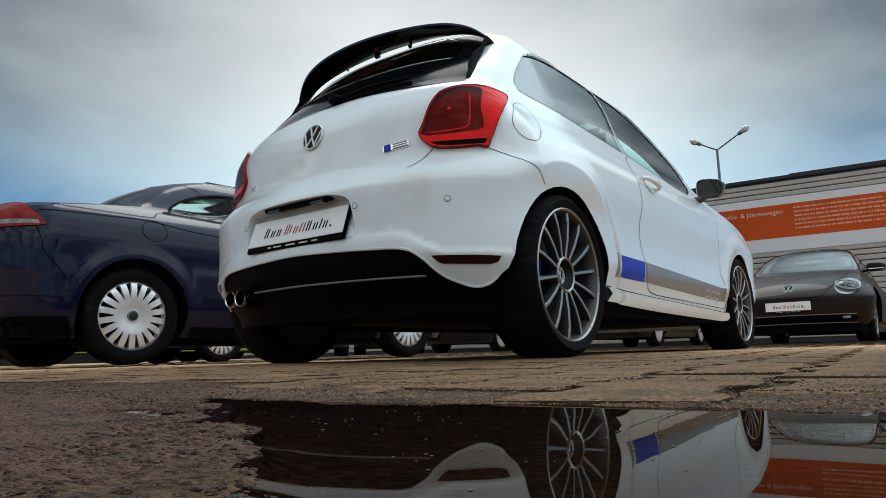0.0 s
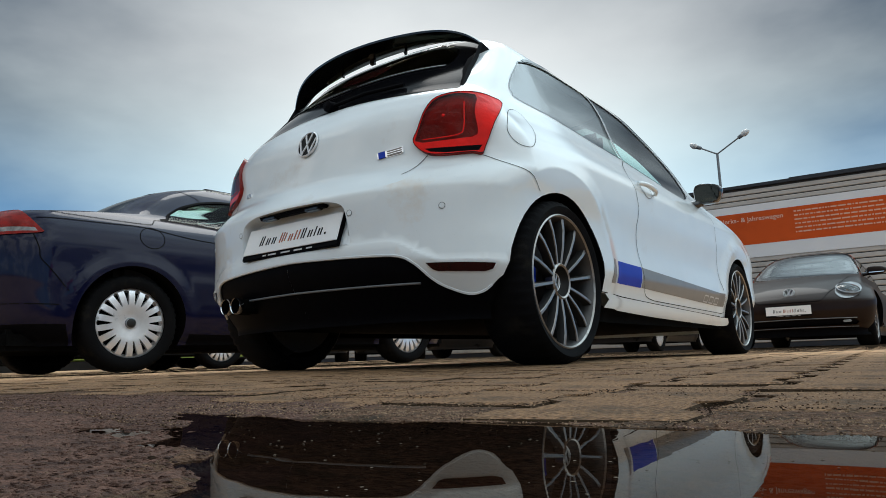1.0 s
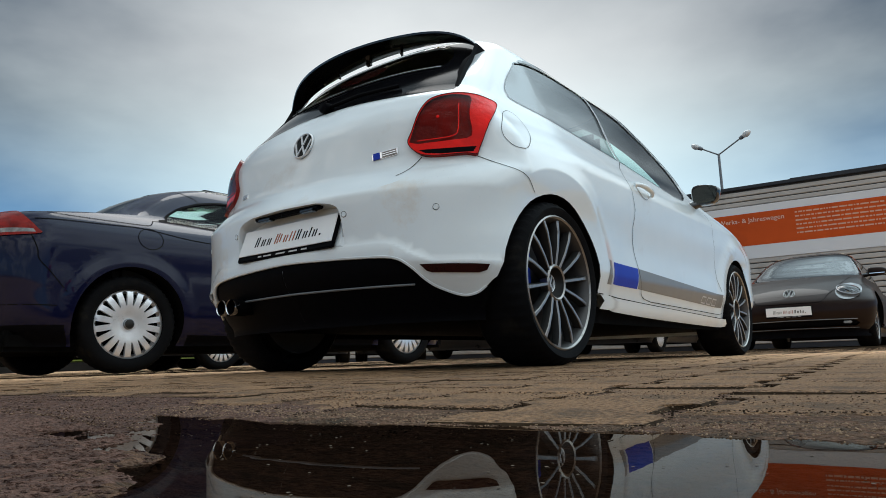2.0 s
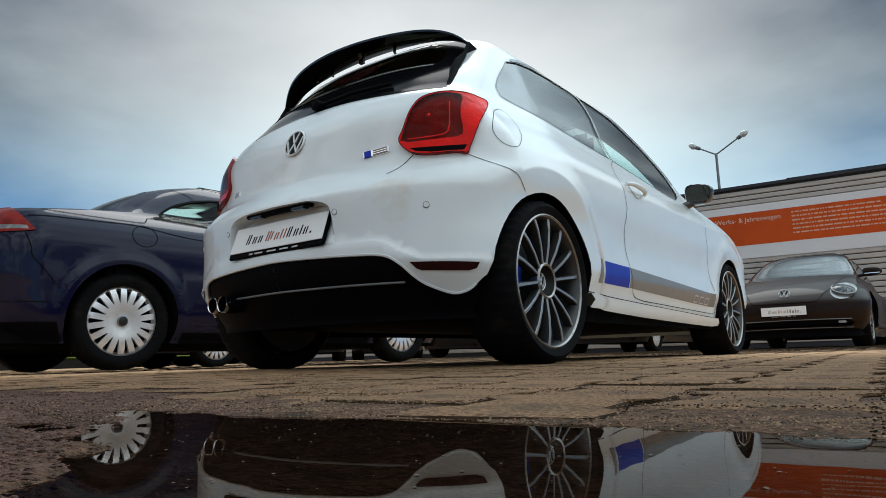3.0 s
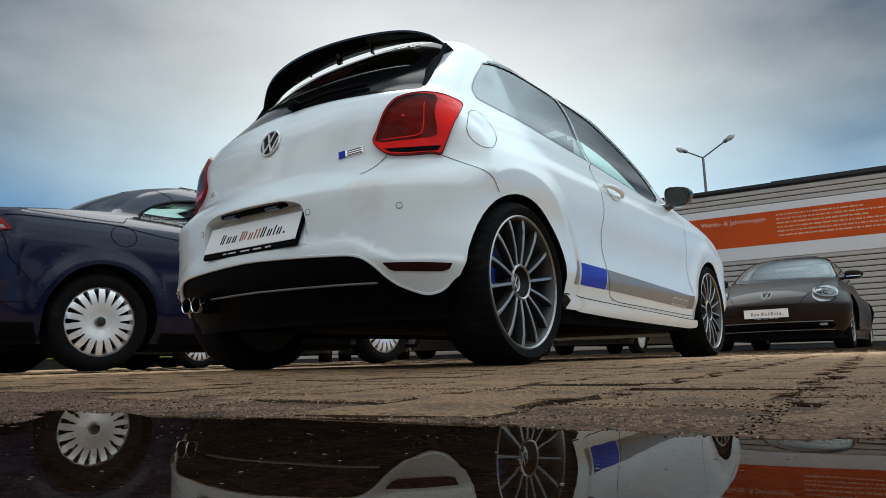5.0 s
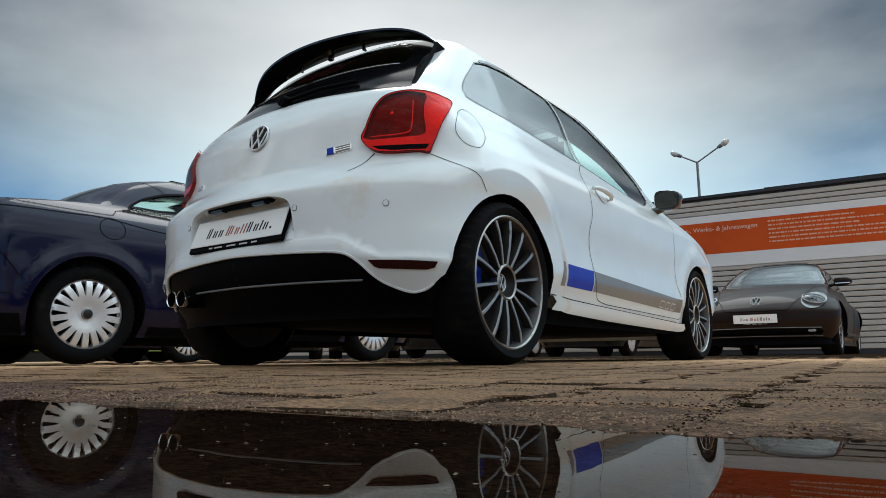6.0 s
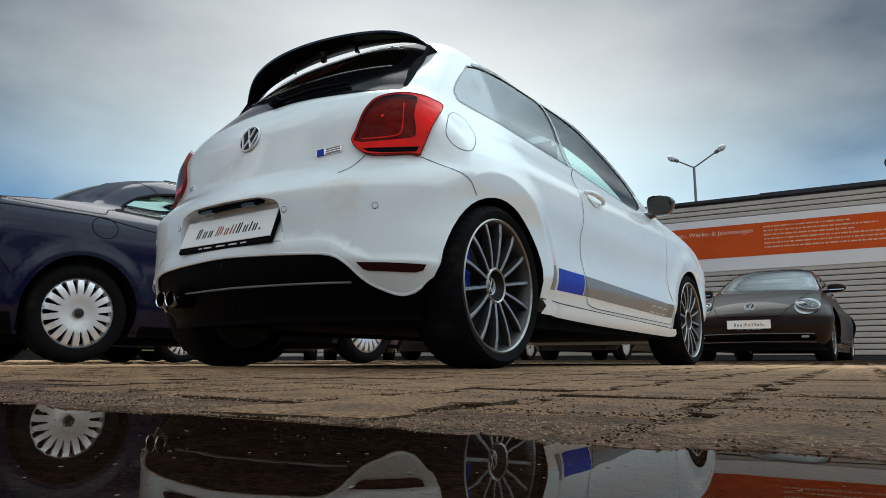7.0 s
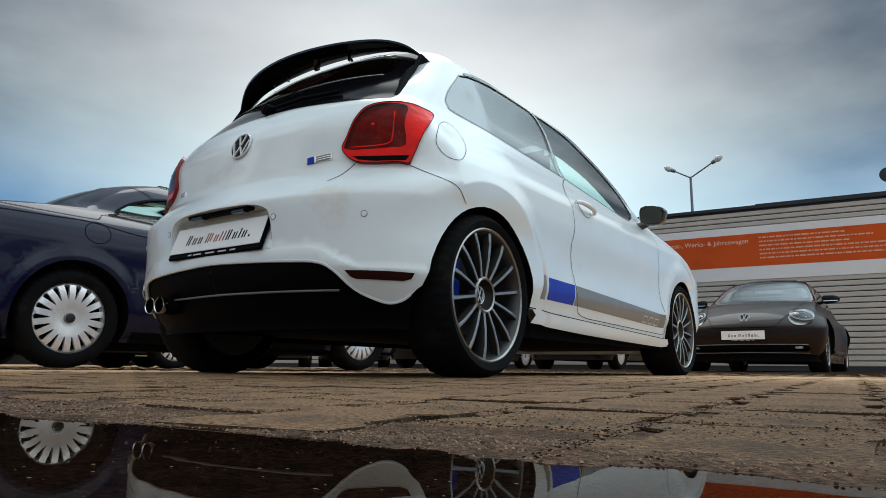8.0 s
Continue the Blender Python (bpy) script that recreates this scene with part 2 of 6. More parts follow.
def tone_stones(m):
    """Wet dark stones round the puddle; far ones coloured paler for their lit sheen."""
    n, l = m.node_tree.nodes, m.node_tree.links
    b = n["Principled BSDF"]
    link = b.inputs["Base Color"].links[0]
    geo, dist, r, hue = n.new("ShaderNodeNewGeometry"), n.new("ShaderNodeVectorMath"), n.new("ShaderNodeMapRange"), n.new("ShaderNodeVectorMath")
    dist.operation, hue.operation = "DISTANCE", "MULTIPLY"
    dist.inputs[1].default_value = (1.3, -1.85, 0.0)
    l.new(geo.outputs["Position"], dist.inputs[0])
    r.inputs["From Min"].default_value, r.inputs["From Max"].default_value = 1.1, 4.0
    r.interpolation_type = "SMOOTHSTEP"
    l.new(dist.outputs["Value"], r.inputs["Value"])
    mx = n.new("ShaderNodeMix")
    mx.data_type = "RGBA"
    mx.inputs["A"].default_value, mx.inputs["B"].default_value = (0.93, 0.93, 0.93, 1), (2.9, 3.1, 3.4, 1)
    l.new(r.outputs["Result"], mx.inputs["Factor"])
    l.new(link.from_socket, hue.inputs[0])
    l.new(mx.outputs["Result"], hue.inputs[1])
    # ground east of the puddle darkened in colour, for the view's dark corner
    corner_off, wet, corner_dark = n.new("ShaderNodeVectorMath"), n.new("ShaderNodeMapRange"), n.new("ShaderNodeVectorMath")
    corner_off.operation, corner_dark.operation = "DISTANCE", "SCALE"
    corner_off.inputs[1].default_value = (2.75, -1.75, 0.0)
    l.new(geo.outputs["Position"], corner_off.inputs[0])
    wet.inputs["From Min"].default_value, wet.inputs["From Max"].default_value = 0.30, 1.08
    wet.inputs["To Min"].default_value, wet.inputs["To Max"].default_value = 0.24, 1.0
    l.new(corner_off.outputs["Value"], wet.inputs["Value"])
    l.new(hue.outputs["Vector"], corner_dark.inputs[0])
    l.new(wet.outputs["Result"], corner_dark.inputs["Scale"])
    l.new(corner_dark.outputs["Vector"], b.inputs["Base Color"])


tone_stones(PAVER)
PAVER_EDGE = material("mossy_joint", (0.034, 0.022, 0.013), 0.95, 0.0, 0.4, 60.0, spec=0.04)
EARTH = material("gritty_ground", (0.124, 0.069, 0.042), 0.8, 0.0, 0.6, 190.0, 1.0, 320.0, dirt=(0.045, 0.032, 0.019), dirt_scale=40.0, dirt_amount=0.45, spec=0.12)
SILT = material("wet_silt", (0.108, 0.058, 0.042), 0.75, 0.0, 0.5, 220.0, 0.7, 420.0, dirt=(0.042, 0.023, 0.018), dirt_scale=45.0, dirt_amount=0.5, spec=0.12)
GRIT = material("grit", (0.27, 0.180, 0.115), 0.85, 0.0, 0.5, 90.0, spec=0.12)
DARK_GRIT = material("dark_crumbs", (0.022, 0.014, 0.009), 0.95, 0.0, 0.4, 60.0, spec=0.04)
BANK_GRIT = material("wet_brown_grains", (0.135, 0.088, 0.060), 0.8, 0.0, 0.5, 90.0, spec=0.12)
BLOCK_DARK = material("dark_horizon_block", (0.020, 0.019, 0.018), 0.8, 0.0, 0.3, 1.5, spec=0.1)
FLECK = material("pale_flecks", (0.125, 0.100, 0.075), 0.8, spec=0.1)


def water_material():
    m = bpy.data.materials.new("puddle_water")
    m.use_nodes = True
    n, l = m.node_tree.nodes, m.node_tree.links
    n.clear()
    out, mix, fr = n.new("ShaderNodeOutputMaterial"), n.new("ShaderNodeMixShader"), n.new("ShaderNodeFresnel")
    tr, gl = n.new("ShaderNodeBsdfTransparent"), n.new("ShaderNodeBsdfGlossy")
    fr.inputs["IOR"].default_value = 1.33
    tr.inputs["Color"].default_value = (0.34, 0.31, 0.29, 1)
    gl.inputs["Color"].default_value = (0.65, 0.595, 0.535, 1)
    gl.inputs["Roughness"].default_value = 0.0
    co, ns, bp = n.new("ShaderNodeTexCoord"), n.new("ShaderNodeTexNoise"), n.new("ShaderNodeBump")
    ns.inputs["Scale"].default_value = 18.0
    l.new(co.outputs["Object"], ns.inputs["Vector"])
    bp.inputs["Strength"].default_value, bp.inputs["Distance"].default_value = 0.012, 0.004
    l.new(ns.outputs["Fac"], bp.inputs["Height"])
    l.new(bp.outputs["Normal"], gl.inputs["Normal"])
    l.new(fr.outputs["Fac"], mix.inputs["Fac"])
    l.new(tr.outputs["BSDF"], mix.inputs[1])
    l.new(gl.outputs["BSDF"], mix.inputs[2])
    l.new(mix.outputs["Shader"], out.inputs["Surface"])
    return m


WATER = water_material()


# ---- mesh helpers ----
def part(name, bm, mat, parent=None, label="", smooth=True, auto=40):
    """Links a bmesh as one mesh object under a thing or a part."""
    bmesh.ops.recalc_face_normals(bm, faces=bm.faces)
    me = bpy.data.meshes.new(name)
    for f in bm.faces:
        f.smooth = smooth
    if smooth and auto:
        lim = radians(auto)
        for e in bm.edges:
            if len(e.link_faces) == 2 and e.calc_face_angle(0) > lim:
                e.smooth = False
    bm.to_mesh(me)
    bm.free()
    me.materials.append(mat)
    ob = new(name, me)
    ob.parent = parent
    if label:
        ob["label"] = label
    return ob


def thing(name, label, category, group="", kind=""):
    return tagged(new(name), label, category, group, kind)


def add_box(bm, c, size, bevel=0.0, m=None):
    r = bmesh.ops.create_cube(bm, size=1.0)
    vs = r["verts"]
    bmesh.ops.scale(bm, vec=size, verts=vs)
    if bevel:
        es = list({e for v in vs for e in v.link_edges})
        vs = bmesh.ops.bevel(bm, geom=es, offset=bevel, segments=2, affect="EDGES")["verts"]
        vs = list({v for v in vs})
    bmesh.ops.translate(bm, vec=c, verts=vs) if not m else bmesh.ops.transform(bm, matrix=Matrix.Translation(c) @ m, verts=vs)
    return bm


def box(c, size, bevel=0.0, m=None):
    return add_box(bmesh.new(), c, size, bevel, m)


def add_lathe(bm, profile, steps=48, axis="x", m=Matrix()):
    """A profile of (radius, along) turned round an axis."""
    rings = []
    for r, a in profile:
        ring = []
        for k in range(steps):
            t = 2 * math.pi * k / steps
            p = {"x": (a, r * math.cos(t), r * math.sin(t)), "y": (r * math.cos(t), a, r * math.sin(t)),
                 "z": (r * math.cos(t), r * math.sin(t), a)}[axis]
            ring.append(bm.verts.new(m @ Vector(p)))
        rings.append(ring)
    for q, w in zip(rings, rings[1:]):
        for k in range(steps):
            j = (k + 1) % steps
            bm.faces.new((q[k], q[j], w[j], w[k]))
    return rings


def add_tube(bm, pts, r, sides=8, cap=True):
    """A tube through points."""
    pts = [Vector(p) for p in pts]
    rings = []
    for i, p in enumerate(pts):
        d = (pts[min(i + 1, len(pts) - 1)] - pts[max(i - 1, 0)]).normalized()
        a = d.orthogonal().normalized() if i == 0 else (last - d * last.dot(d)).normalized()
        last = a
        b = d.cross(a)
        rr = r(i / (len(pts) - 1)) if callable(r) else r
        rings.append([bm.verts.new(p + rr * (a * math.cos(2 * math.pi * k / sides) + b * math.sin(2 * math.pi * k / sides))) for k in range(sides)])
    for q, w in zip(rings, rings[1:]):
        for k in range(sides):
            bm.faces.new((q[k], q[(k + 1) % sides], w[(k + 1) % sides], w[k]))
    if cap:
        bm.faces.new(rings[0][::-1])
        bm.faces.new(rings[-1])
    return rings


def smooth_line(pts, per=6, closed=False):
    """A Catmull-Rom curve through points."""
    out, n = [], len(pts)
    for i in range(n if closed else n - 1):
        p = [pts[(i + k) % n] if closed else pts[max(0, min(n - 1, i + k))] for k in (-1, 0, 1, 2)]
        for s in range(per):
            t = s / per
            out.append(tuple(0.5 * (2 * p[1][k] + (p[2][k] - p[0][k]) * t + (2 * p[0][k] - 5 * p[1][k] + 4 * p[2][k] - p[3][k]) * t * t
                                    + (3 * p[1][k] - p[0][k] - 3 * p[2][k] + p[3][k]) * t ** 3) for k in range(len(pts[0]))))
    if not closed:
        out.append(tuple(pts[-1]))
    return out


# ---- car bodies: a skin of level outlines, cut into panels ----
def curve(*kn):
    """A smooth function through knots (a, value)."""
    xs, ys = [k[0] for k in kn], [k[1] for k in kn]
    n = len(xs)
    d = [(ys[i + 1] - ys[i]) / (xs[i + 1] - xs[i]) for i in range(n - 1)]
    m = [d[0]] + [0 if d[i - 1] * d[i] <= 0 else 2 * d[i - 1] * d[i] / (d[i - 1] + d[i]) for i in range(1, n - 1)] + [d[-1]]

    def f(a):
        if a <= xs[0]:
            return ys[0]
        if a >= xs[-1]:
            return ys[-1]
        i = 0
        while a > xs[i + 1]:
            i += 1
        h = xs[i + 1] - xs[i]
        t = (a - xs[i]) / h
        return ys[i] * (1 + 2 * t) * (1 - t) ** 2 + h * m[i] * t * (1 - t) ** 2 + ys[i + 1] * t * t * (3 - 2 * t) - h * m[i + 1] * t * t * (1 - t)
    return f


class Hull:
    """Half of a car's skin: u 0..1 round the tail, 1..2 along the flank, 2..3 round the nose; z is the height."""

    def __init__(self, tail, tail_depth, tail_n, width, nose, nose_depth, nose_n, flank, relief=None):
        self.relief = relief
        self.tail, self.td, self.tn, self.width = tail, tail_depth, tail_n, width
        self.nose, self.nd, self.nn, self.flank = nose, nose_depth, nose_n, flank

    def at(self, u, z):
        p = self.base(u, z)
        if self.relief and u < 1.3:
            a = min(max(u, 0.0), 1.0) * math.pi / 2
            p = p + Vector((math.sin(a), -math.cos(a), 0)) * self.relief(p.x, p.y, z)
        return p

    def base(self, u, z):
        y0, y1, w = self.tail(z) + self.td(z), self.nose(z) - self.nd(z), self.width(z)
        if u < 1:
            a = max(u, 0) * math.pi / 2
            s, c, n = math.sin(a), math.cos(a), self.tn(z)
            r = (s ** n + c ** n) ** (-1 / n)
            return Vector(((w + self.flank(y0, z)) * r * s, y0 - self.td(z) * r * c, z))
        if u <= 2:
            y = y0 + (u - 1) * (y1 - y0)
            return Vector((w + self.flank(y, z), y, z))
        a = max(3 - u, 0) * math.pi / 2
        s, c, n = math.sin(a), math.cos(a), self.nn(z)
        r = (s ** n + c ** n) ** (-1 / n)
        return Vector(((w + self.flank(y1, z)) * r * s, y1 + self.nd(z) * r * c, z))

    def normal(self, u, z):
        e = 0.006
        a = self.at(min(u + e, 3), z) - self.at(max(u - e, 0), z)
        b = self.at(u, z + e) - self.at(u, z - e)
        return a.cross(b).normalized() if u > 0.002 else Vector((0, -1, 0)) if abs(b.y) < 1e-6 else Vector((0, -b.z, b.y)).normalized()

    def solve(self, k, value, z, lo, hi):
        """The u between lo and hi at which coordinate k takes a value."""
        up = self.at(hi, z)[k] > self.at(lo, z)[k]
        for _ in range(40):
            m = (lo + hi) / 2
            if (self.at(m, z)[k] < value) == up:
                lo = m
            else:
                hi = m
        return (lo + hi) / 2

    def rear(self, x, z):
        return self.solve(0, x, z, 0, 1), z

    def side(self, y, z):
        return self.solve(1, y, z, 0, 3), z

    def front(self, x, z):
        return self.solve(0, x, z, 2.0, 3), z


def u_scale(u):
    return u * 0.9 if u < 1 else 0.9 + (u - 1) * 2.3 if u < 2 else 3.2 + (u - 2) * 0.9


def densify(poly, step):
    out = []
    for i, p in enumerate(poly):
        q = poly[(i + 1) % len(poly)]
        k = max(1, int(math.hypot(u_scale(q[0]) - u_scale(p[0]), q[1] - p[1]) / step))
        out += [(p[0] + (q[0] - p[0]) * j / k, p[1] + (q[1] - p[1]) * j / k) for j in range(k)]
    return out


def inside(p, poly):
    hit, j = False, len(poly) - 1
    for i in range(len(poly)):
        a, b = poly[i], poly[j]
        if (a[1] > p[1]) != (b[1] > p[1]) and p[0] < (b[0] - a[0]) * (p[1] - a[1]) / (b[1] - a[1]) + a[0]:
            hit = not hit
        j = i
    return hit


def cut_skin(hull, regions, z0, z1, step=0.035, creases=()):
    """Triangles of the skin sorted into regions. regions: name -> outline in (u, z), first come first served; the rest is 'shell'.
    Returns name -> list of triangles of (u, z)."""
    from mathutils.geometry import delaunay_2d_cdt
    outlines = {k: densify(v, 0.03) for k, v in regions.items()}
    pts, edges, near = [], [], []
    for poly in outlines.values():
        k0 = len(pts)
        for p in poly:
            pts.append((max(0.0, min(3.0, p[0])), max(z0, min(z1, p[1]))))
        edges += [(k0 + i, k0 + (i + 1) % len(poly)) for i in range(len(poly))]
    for line in creases:
        for off in (-0.007, 0.0, 0.007):
            pts += [(u, z + off) for u, z in line]
    taken = np.array([(u_scale(p[0]), p[1]) for p in pts]) if pts else np.zeros((0, 2))
    nu, nz = int(round(4.1 / step)), int(round((z1 - z0) / step))
    for i in range(nu + 1):
        U = 4.1 * i / nu
        u = U / 0.9 if U < 0.9 else 1 + (U - 0.9) / 2.3 if U < 3.2 else 2 + (U - 3.2) / 0.9
        for j in range(nz + 1):
            z = z0 + (z1 - z0) * j / nz
            rim = i in (0, nu) or j in (0, nz)
            if len(taken) and not rim and np.min(np.abs(taken[:, 0] - U) + np.abs(taken[:, 1] - z)) < step * 0.55:
                continue
            pts.append((min(u, 3.0), z))
    vs = [Vector((u_scale(p[0]), p[1])) for p in pts]
    co, _, faces, _, _, _ = delaunay_2d_cdt(vs, edges, [], 0, 1e-5)

    def back(c):
        U = c.x
        return (U / 0.9 if U < 0.9 else 1 + (U - 0.9) / 2.3 if U < 3.2 else min(3.0, 2 + (U - 3.2) / 0.9), c.y)
    uz = [back(c) for c in co]
    bounds = {k: (min(p[0] for p in v), max(p[0] for p in v), min(p[1] for p in v), max(p[1] for p in v)) for k, v in outlines.items()}
    sorted_tris = {}
    for f in faces:
        tri = [uz[i] for i in f]
        c = (sum(p[0] for p in tri) / 3, sum(p[1] for p in tri) / 3)
        where = "shell"
        for k, v in outlines.items():
            b = bounds[k]
            if b[0] <= c[0] <= b[1] and b[2] <= c[1] <= b[3] and inside(c, v):
                where = k
                break
        sorted_tris.setdefault(where, []).append(tri)
    return sorted_tris


def skin_part(name, hull, tris, mat, parent, sides=(1, -1), lift=0.0, label="", extra=None):
    """One mesh of skin triangles, on the right flank (1), the left (-1) or both, lifted off the skin."""
    verts, normals, faces, index = [], [], [], {}
    for s in sides:
        for tri in tris:
            ids = []
            for u, z in tri:
                key = (round(u, 5), round(z, 5), s if u > 1e-4 and u < 2.9999 else 0)
                if key not in index:
                    n = hull.normal(u, z)
                    p = hull.at(u, z) + n * (lift + (extra(u, z) if extra else 0))
                    index[key] = len(verts)
                    verts.append((p.x * s, p.y, p.z))
                    normals.append((n.x * s, n.y, n.z))
                ids.append(index[key])
            a, b, c = (Vector(verts[i]) for i in ids)
            if (b - a).cross(c - a).dot(Vector(normals[ids[0]])) < 0:
                ids = ids[::-1]
            if len(set(ids)) == 3:
                faces.append(ids)
    me = bpy.data.meshes.new(name)
    me.from_pydata(verts, [], faces)
    for p in me.polygons:
        p.use_smooth = True
    me.normals_split_custom_set_from_vertices(normals)
    me.materials.append(mat)
    ob = new(name, me)
    ob.parent = parent
    if label:
        ob["label"] = label
    return ob


def seam(hull, line, parent, s=1, width=0.0035, lift=0.0012, mat=None, name="seam", per=6):
    """A dark panel gap along a line in (u, z)."""
    pts = smooth_line(line, per)
    bm = bmesh.new()
    rows = []
    P = [hull.at(*p) + hull.normal(*p) * lift for p in pts]
    for i, p in enumerate(pts):
        d = (P[min(i + 1, len(P) - 1)] - P[max(i - 1, 0)]).normalized()
        b = d.cross(hull.normal(*p)).normalized() * width / 2
        rows.append([bm.verts.new((q.x * s, q.y, q.z)) for q in (P[i] - b, P[i] + b)])
    for a, b in zip(rows, rows[1:]):
        bm.faces.new((a[0], a[1], b[1], b[0]))
    return part(name, bm, mat or SEAM, parent)


def rim_strip(hull, outline, parent, s, low, high, mat=None, name="lens_rim"):
    """The side wall of a lens that stands proud of the skin."""
    bm = bmesh.new()
    rows = [[bm.verts.new((q.x * s, q.y, q.z)) for q in (hull.at(*p) + hull.normal(*p) * low, hull.at(*p) + hull.normal(*p) * high)] for p in outline]
    for a, b in zip(rows, rows[1:] + rows[:1]):
        bm.faces.new((a[0], a[1], b[1], b[0]))
    return part(name, bm, mat or BLACK, parent)


def along(fn, pts, per=6):
    """A smooth line through places given in metres, carried onto the skin by hull.side or hull.rear."""
    return [fn(*p) for p in smooth_line(pts, per)]


def arc_points(yc, zc, r, z_low, k=1.0, steps=28):
    """A wheel opening in (y, z): an arc that ends at z_low."""
    a0 = math.asin(max(-1, min(1, (z_low - zc) / (r * k))))
    return [(yc + r * math.cos(a0 + (math.pi - 2 * a0) * i / steps), zc + r * k * math.sin(a0 + (math.pi - 2 * a0) * i / steps)) for i in range(steps + 1)]


def arch_liner(hull, yc, zc, r, parent, depth=0.34, k=1.0):
    """The dark inside of a wheel arch, on both flanks."""
    for s in (1, -1):
        bm = bmesh.new()
        outer, inner = [], []
        for y, z in arc_points(yc, zc, r, 0.2, k):
            p = hull.at(*hull.side(y, z))
            outer.append(bm.verts.new(((p.x - 0.004) * s, y, z)))
            inner.append(bm.verts.new(((p.x - depth) * s, y, z)))
        for i in range(len(outer) - 1):
            bm.faces.new((outer[i], outer[i + 1], inner[i + 1], inner[i]))
        bm.faces.new(inner)
        part("wheel_arch", bm, UNDER, parent)


def tyre_profile(r, rim, half):
    return [(rim - 0.006, -half * 0.9), (rim + 0.012, -half), (rim + (r - rim) * 0.5, -half * 1.05), (r - 0.02, -half * 0.98), (r - 0.006, -half * 0.86),
            (r, -half * 0.6), (r - 0.001, -half * 0.3), (r - 0.001, half * 0.3), (r, half * 0.6), (r - 0.006, half * 0.86), (r - 0.02, half * 0.98),
            (rim + (r - rim) * 0.5, half * 1.05), (rim + 0.012, half), (rim - 0.006, half * 0.9)]


def tyre(r, rim, half, parent):
    bm = bmesh.new()
    rings = add_lathe(bm, tyre_profile(r, rim, half), 144)
    # cross grooves of the tread on the shoulders
    for j in (4, 5, 8, 9):
        for v in rings[j][::3]:
            v.co = Vector((v.co.x, v.co.y * (1 - 0.007 / r), v.co.z * (1 - 0.007 / r)))
    return part("tyre", bm, RUBBER, parent, "black tyre with dusty tread")


def badge_mark(r, thick, parent, name="badge", m=Matrix(), ring=SILVER, flat=False):
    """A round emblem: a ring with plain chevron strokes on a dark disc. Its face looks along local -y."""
    bm = bmesh.new()
    add_lathe(bm, [(0.0001, 0.0), (r * 0.9, 0.0), (r * 0.9, thick * 0.5), (0.0001, thick * 0.5)], 40, "y", m)
    disc = part(name, bm, INK, parent)
    bm = bmesh.new()
    add_lathe(bm, [(r * 0.88, thick * 0.4), (r * 0.90, -thick * 0.5), (r * 0.95, -thick * 0.7), (r * 0.985, -thick * 0.4), (r * 0.985, thick * 0.5)], 40, "y", m)
    holder = parent if flat else disc
    part("emblem_ring", bm, ring, holder)
    for line in ([(-0.34, 0.80), (-0.07, 0.10), (0.07, 0.10), (0.34, 0.80)], [(-0.80, 0.34), (-0.38, -0.76), (0.0, -0.06), (0.38, -0.76), (0.80, 0.34)]):
        bm, rows = bmesh.new(), []
        for i, (x, z) in enumerate(line):
            a, b = Vector(line[max(i - 1, 0)]), Vector(line[min(i + 1, len(line) - 1)])
            if 0 < i < len(line) - 1:
                e, f = (Vector((x, z)) - a).normalized(), (b - Vector((x, z))).normalized()
                t = Vector((-(e + f).y, (e + f).x)).normalized()
                t = t * (0.058 / max(0.35, t.dot(Vector((-e.y, e.x)))))
            else:
                e = (b - a).normalized()
                t = Vector((-e.y, e.x)) * 0.058
            rows.append([bm.verts.new(m @ Vector(((x + t.x * k) * r, -thick * 0.6 * h, (z + t.y * k) * r))) for k, h in ((1, 0), (1, 1), (-1, 1), (-1, 0))])
        for a, b in zip(rows, rows[1:]):
            for j in range(4):
                bm.faces.new((a[j], a[(j + 1) % 4], b[(j + 1) % 4], b[j]))
        part("chevron", bm, ring, holder, smooth=False)
    return disc


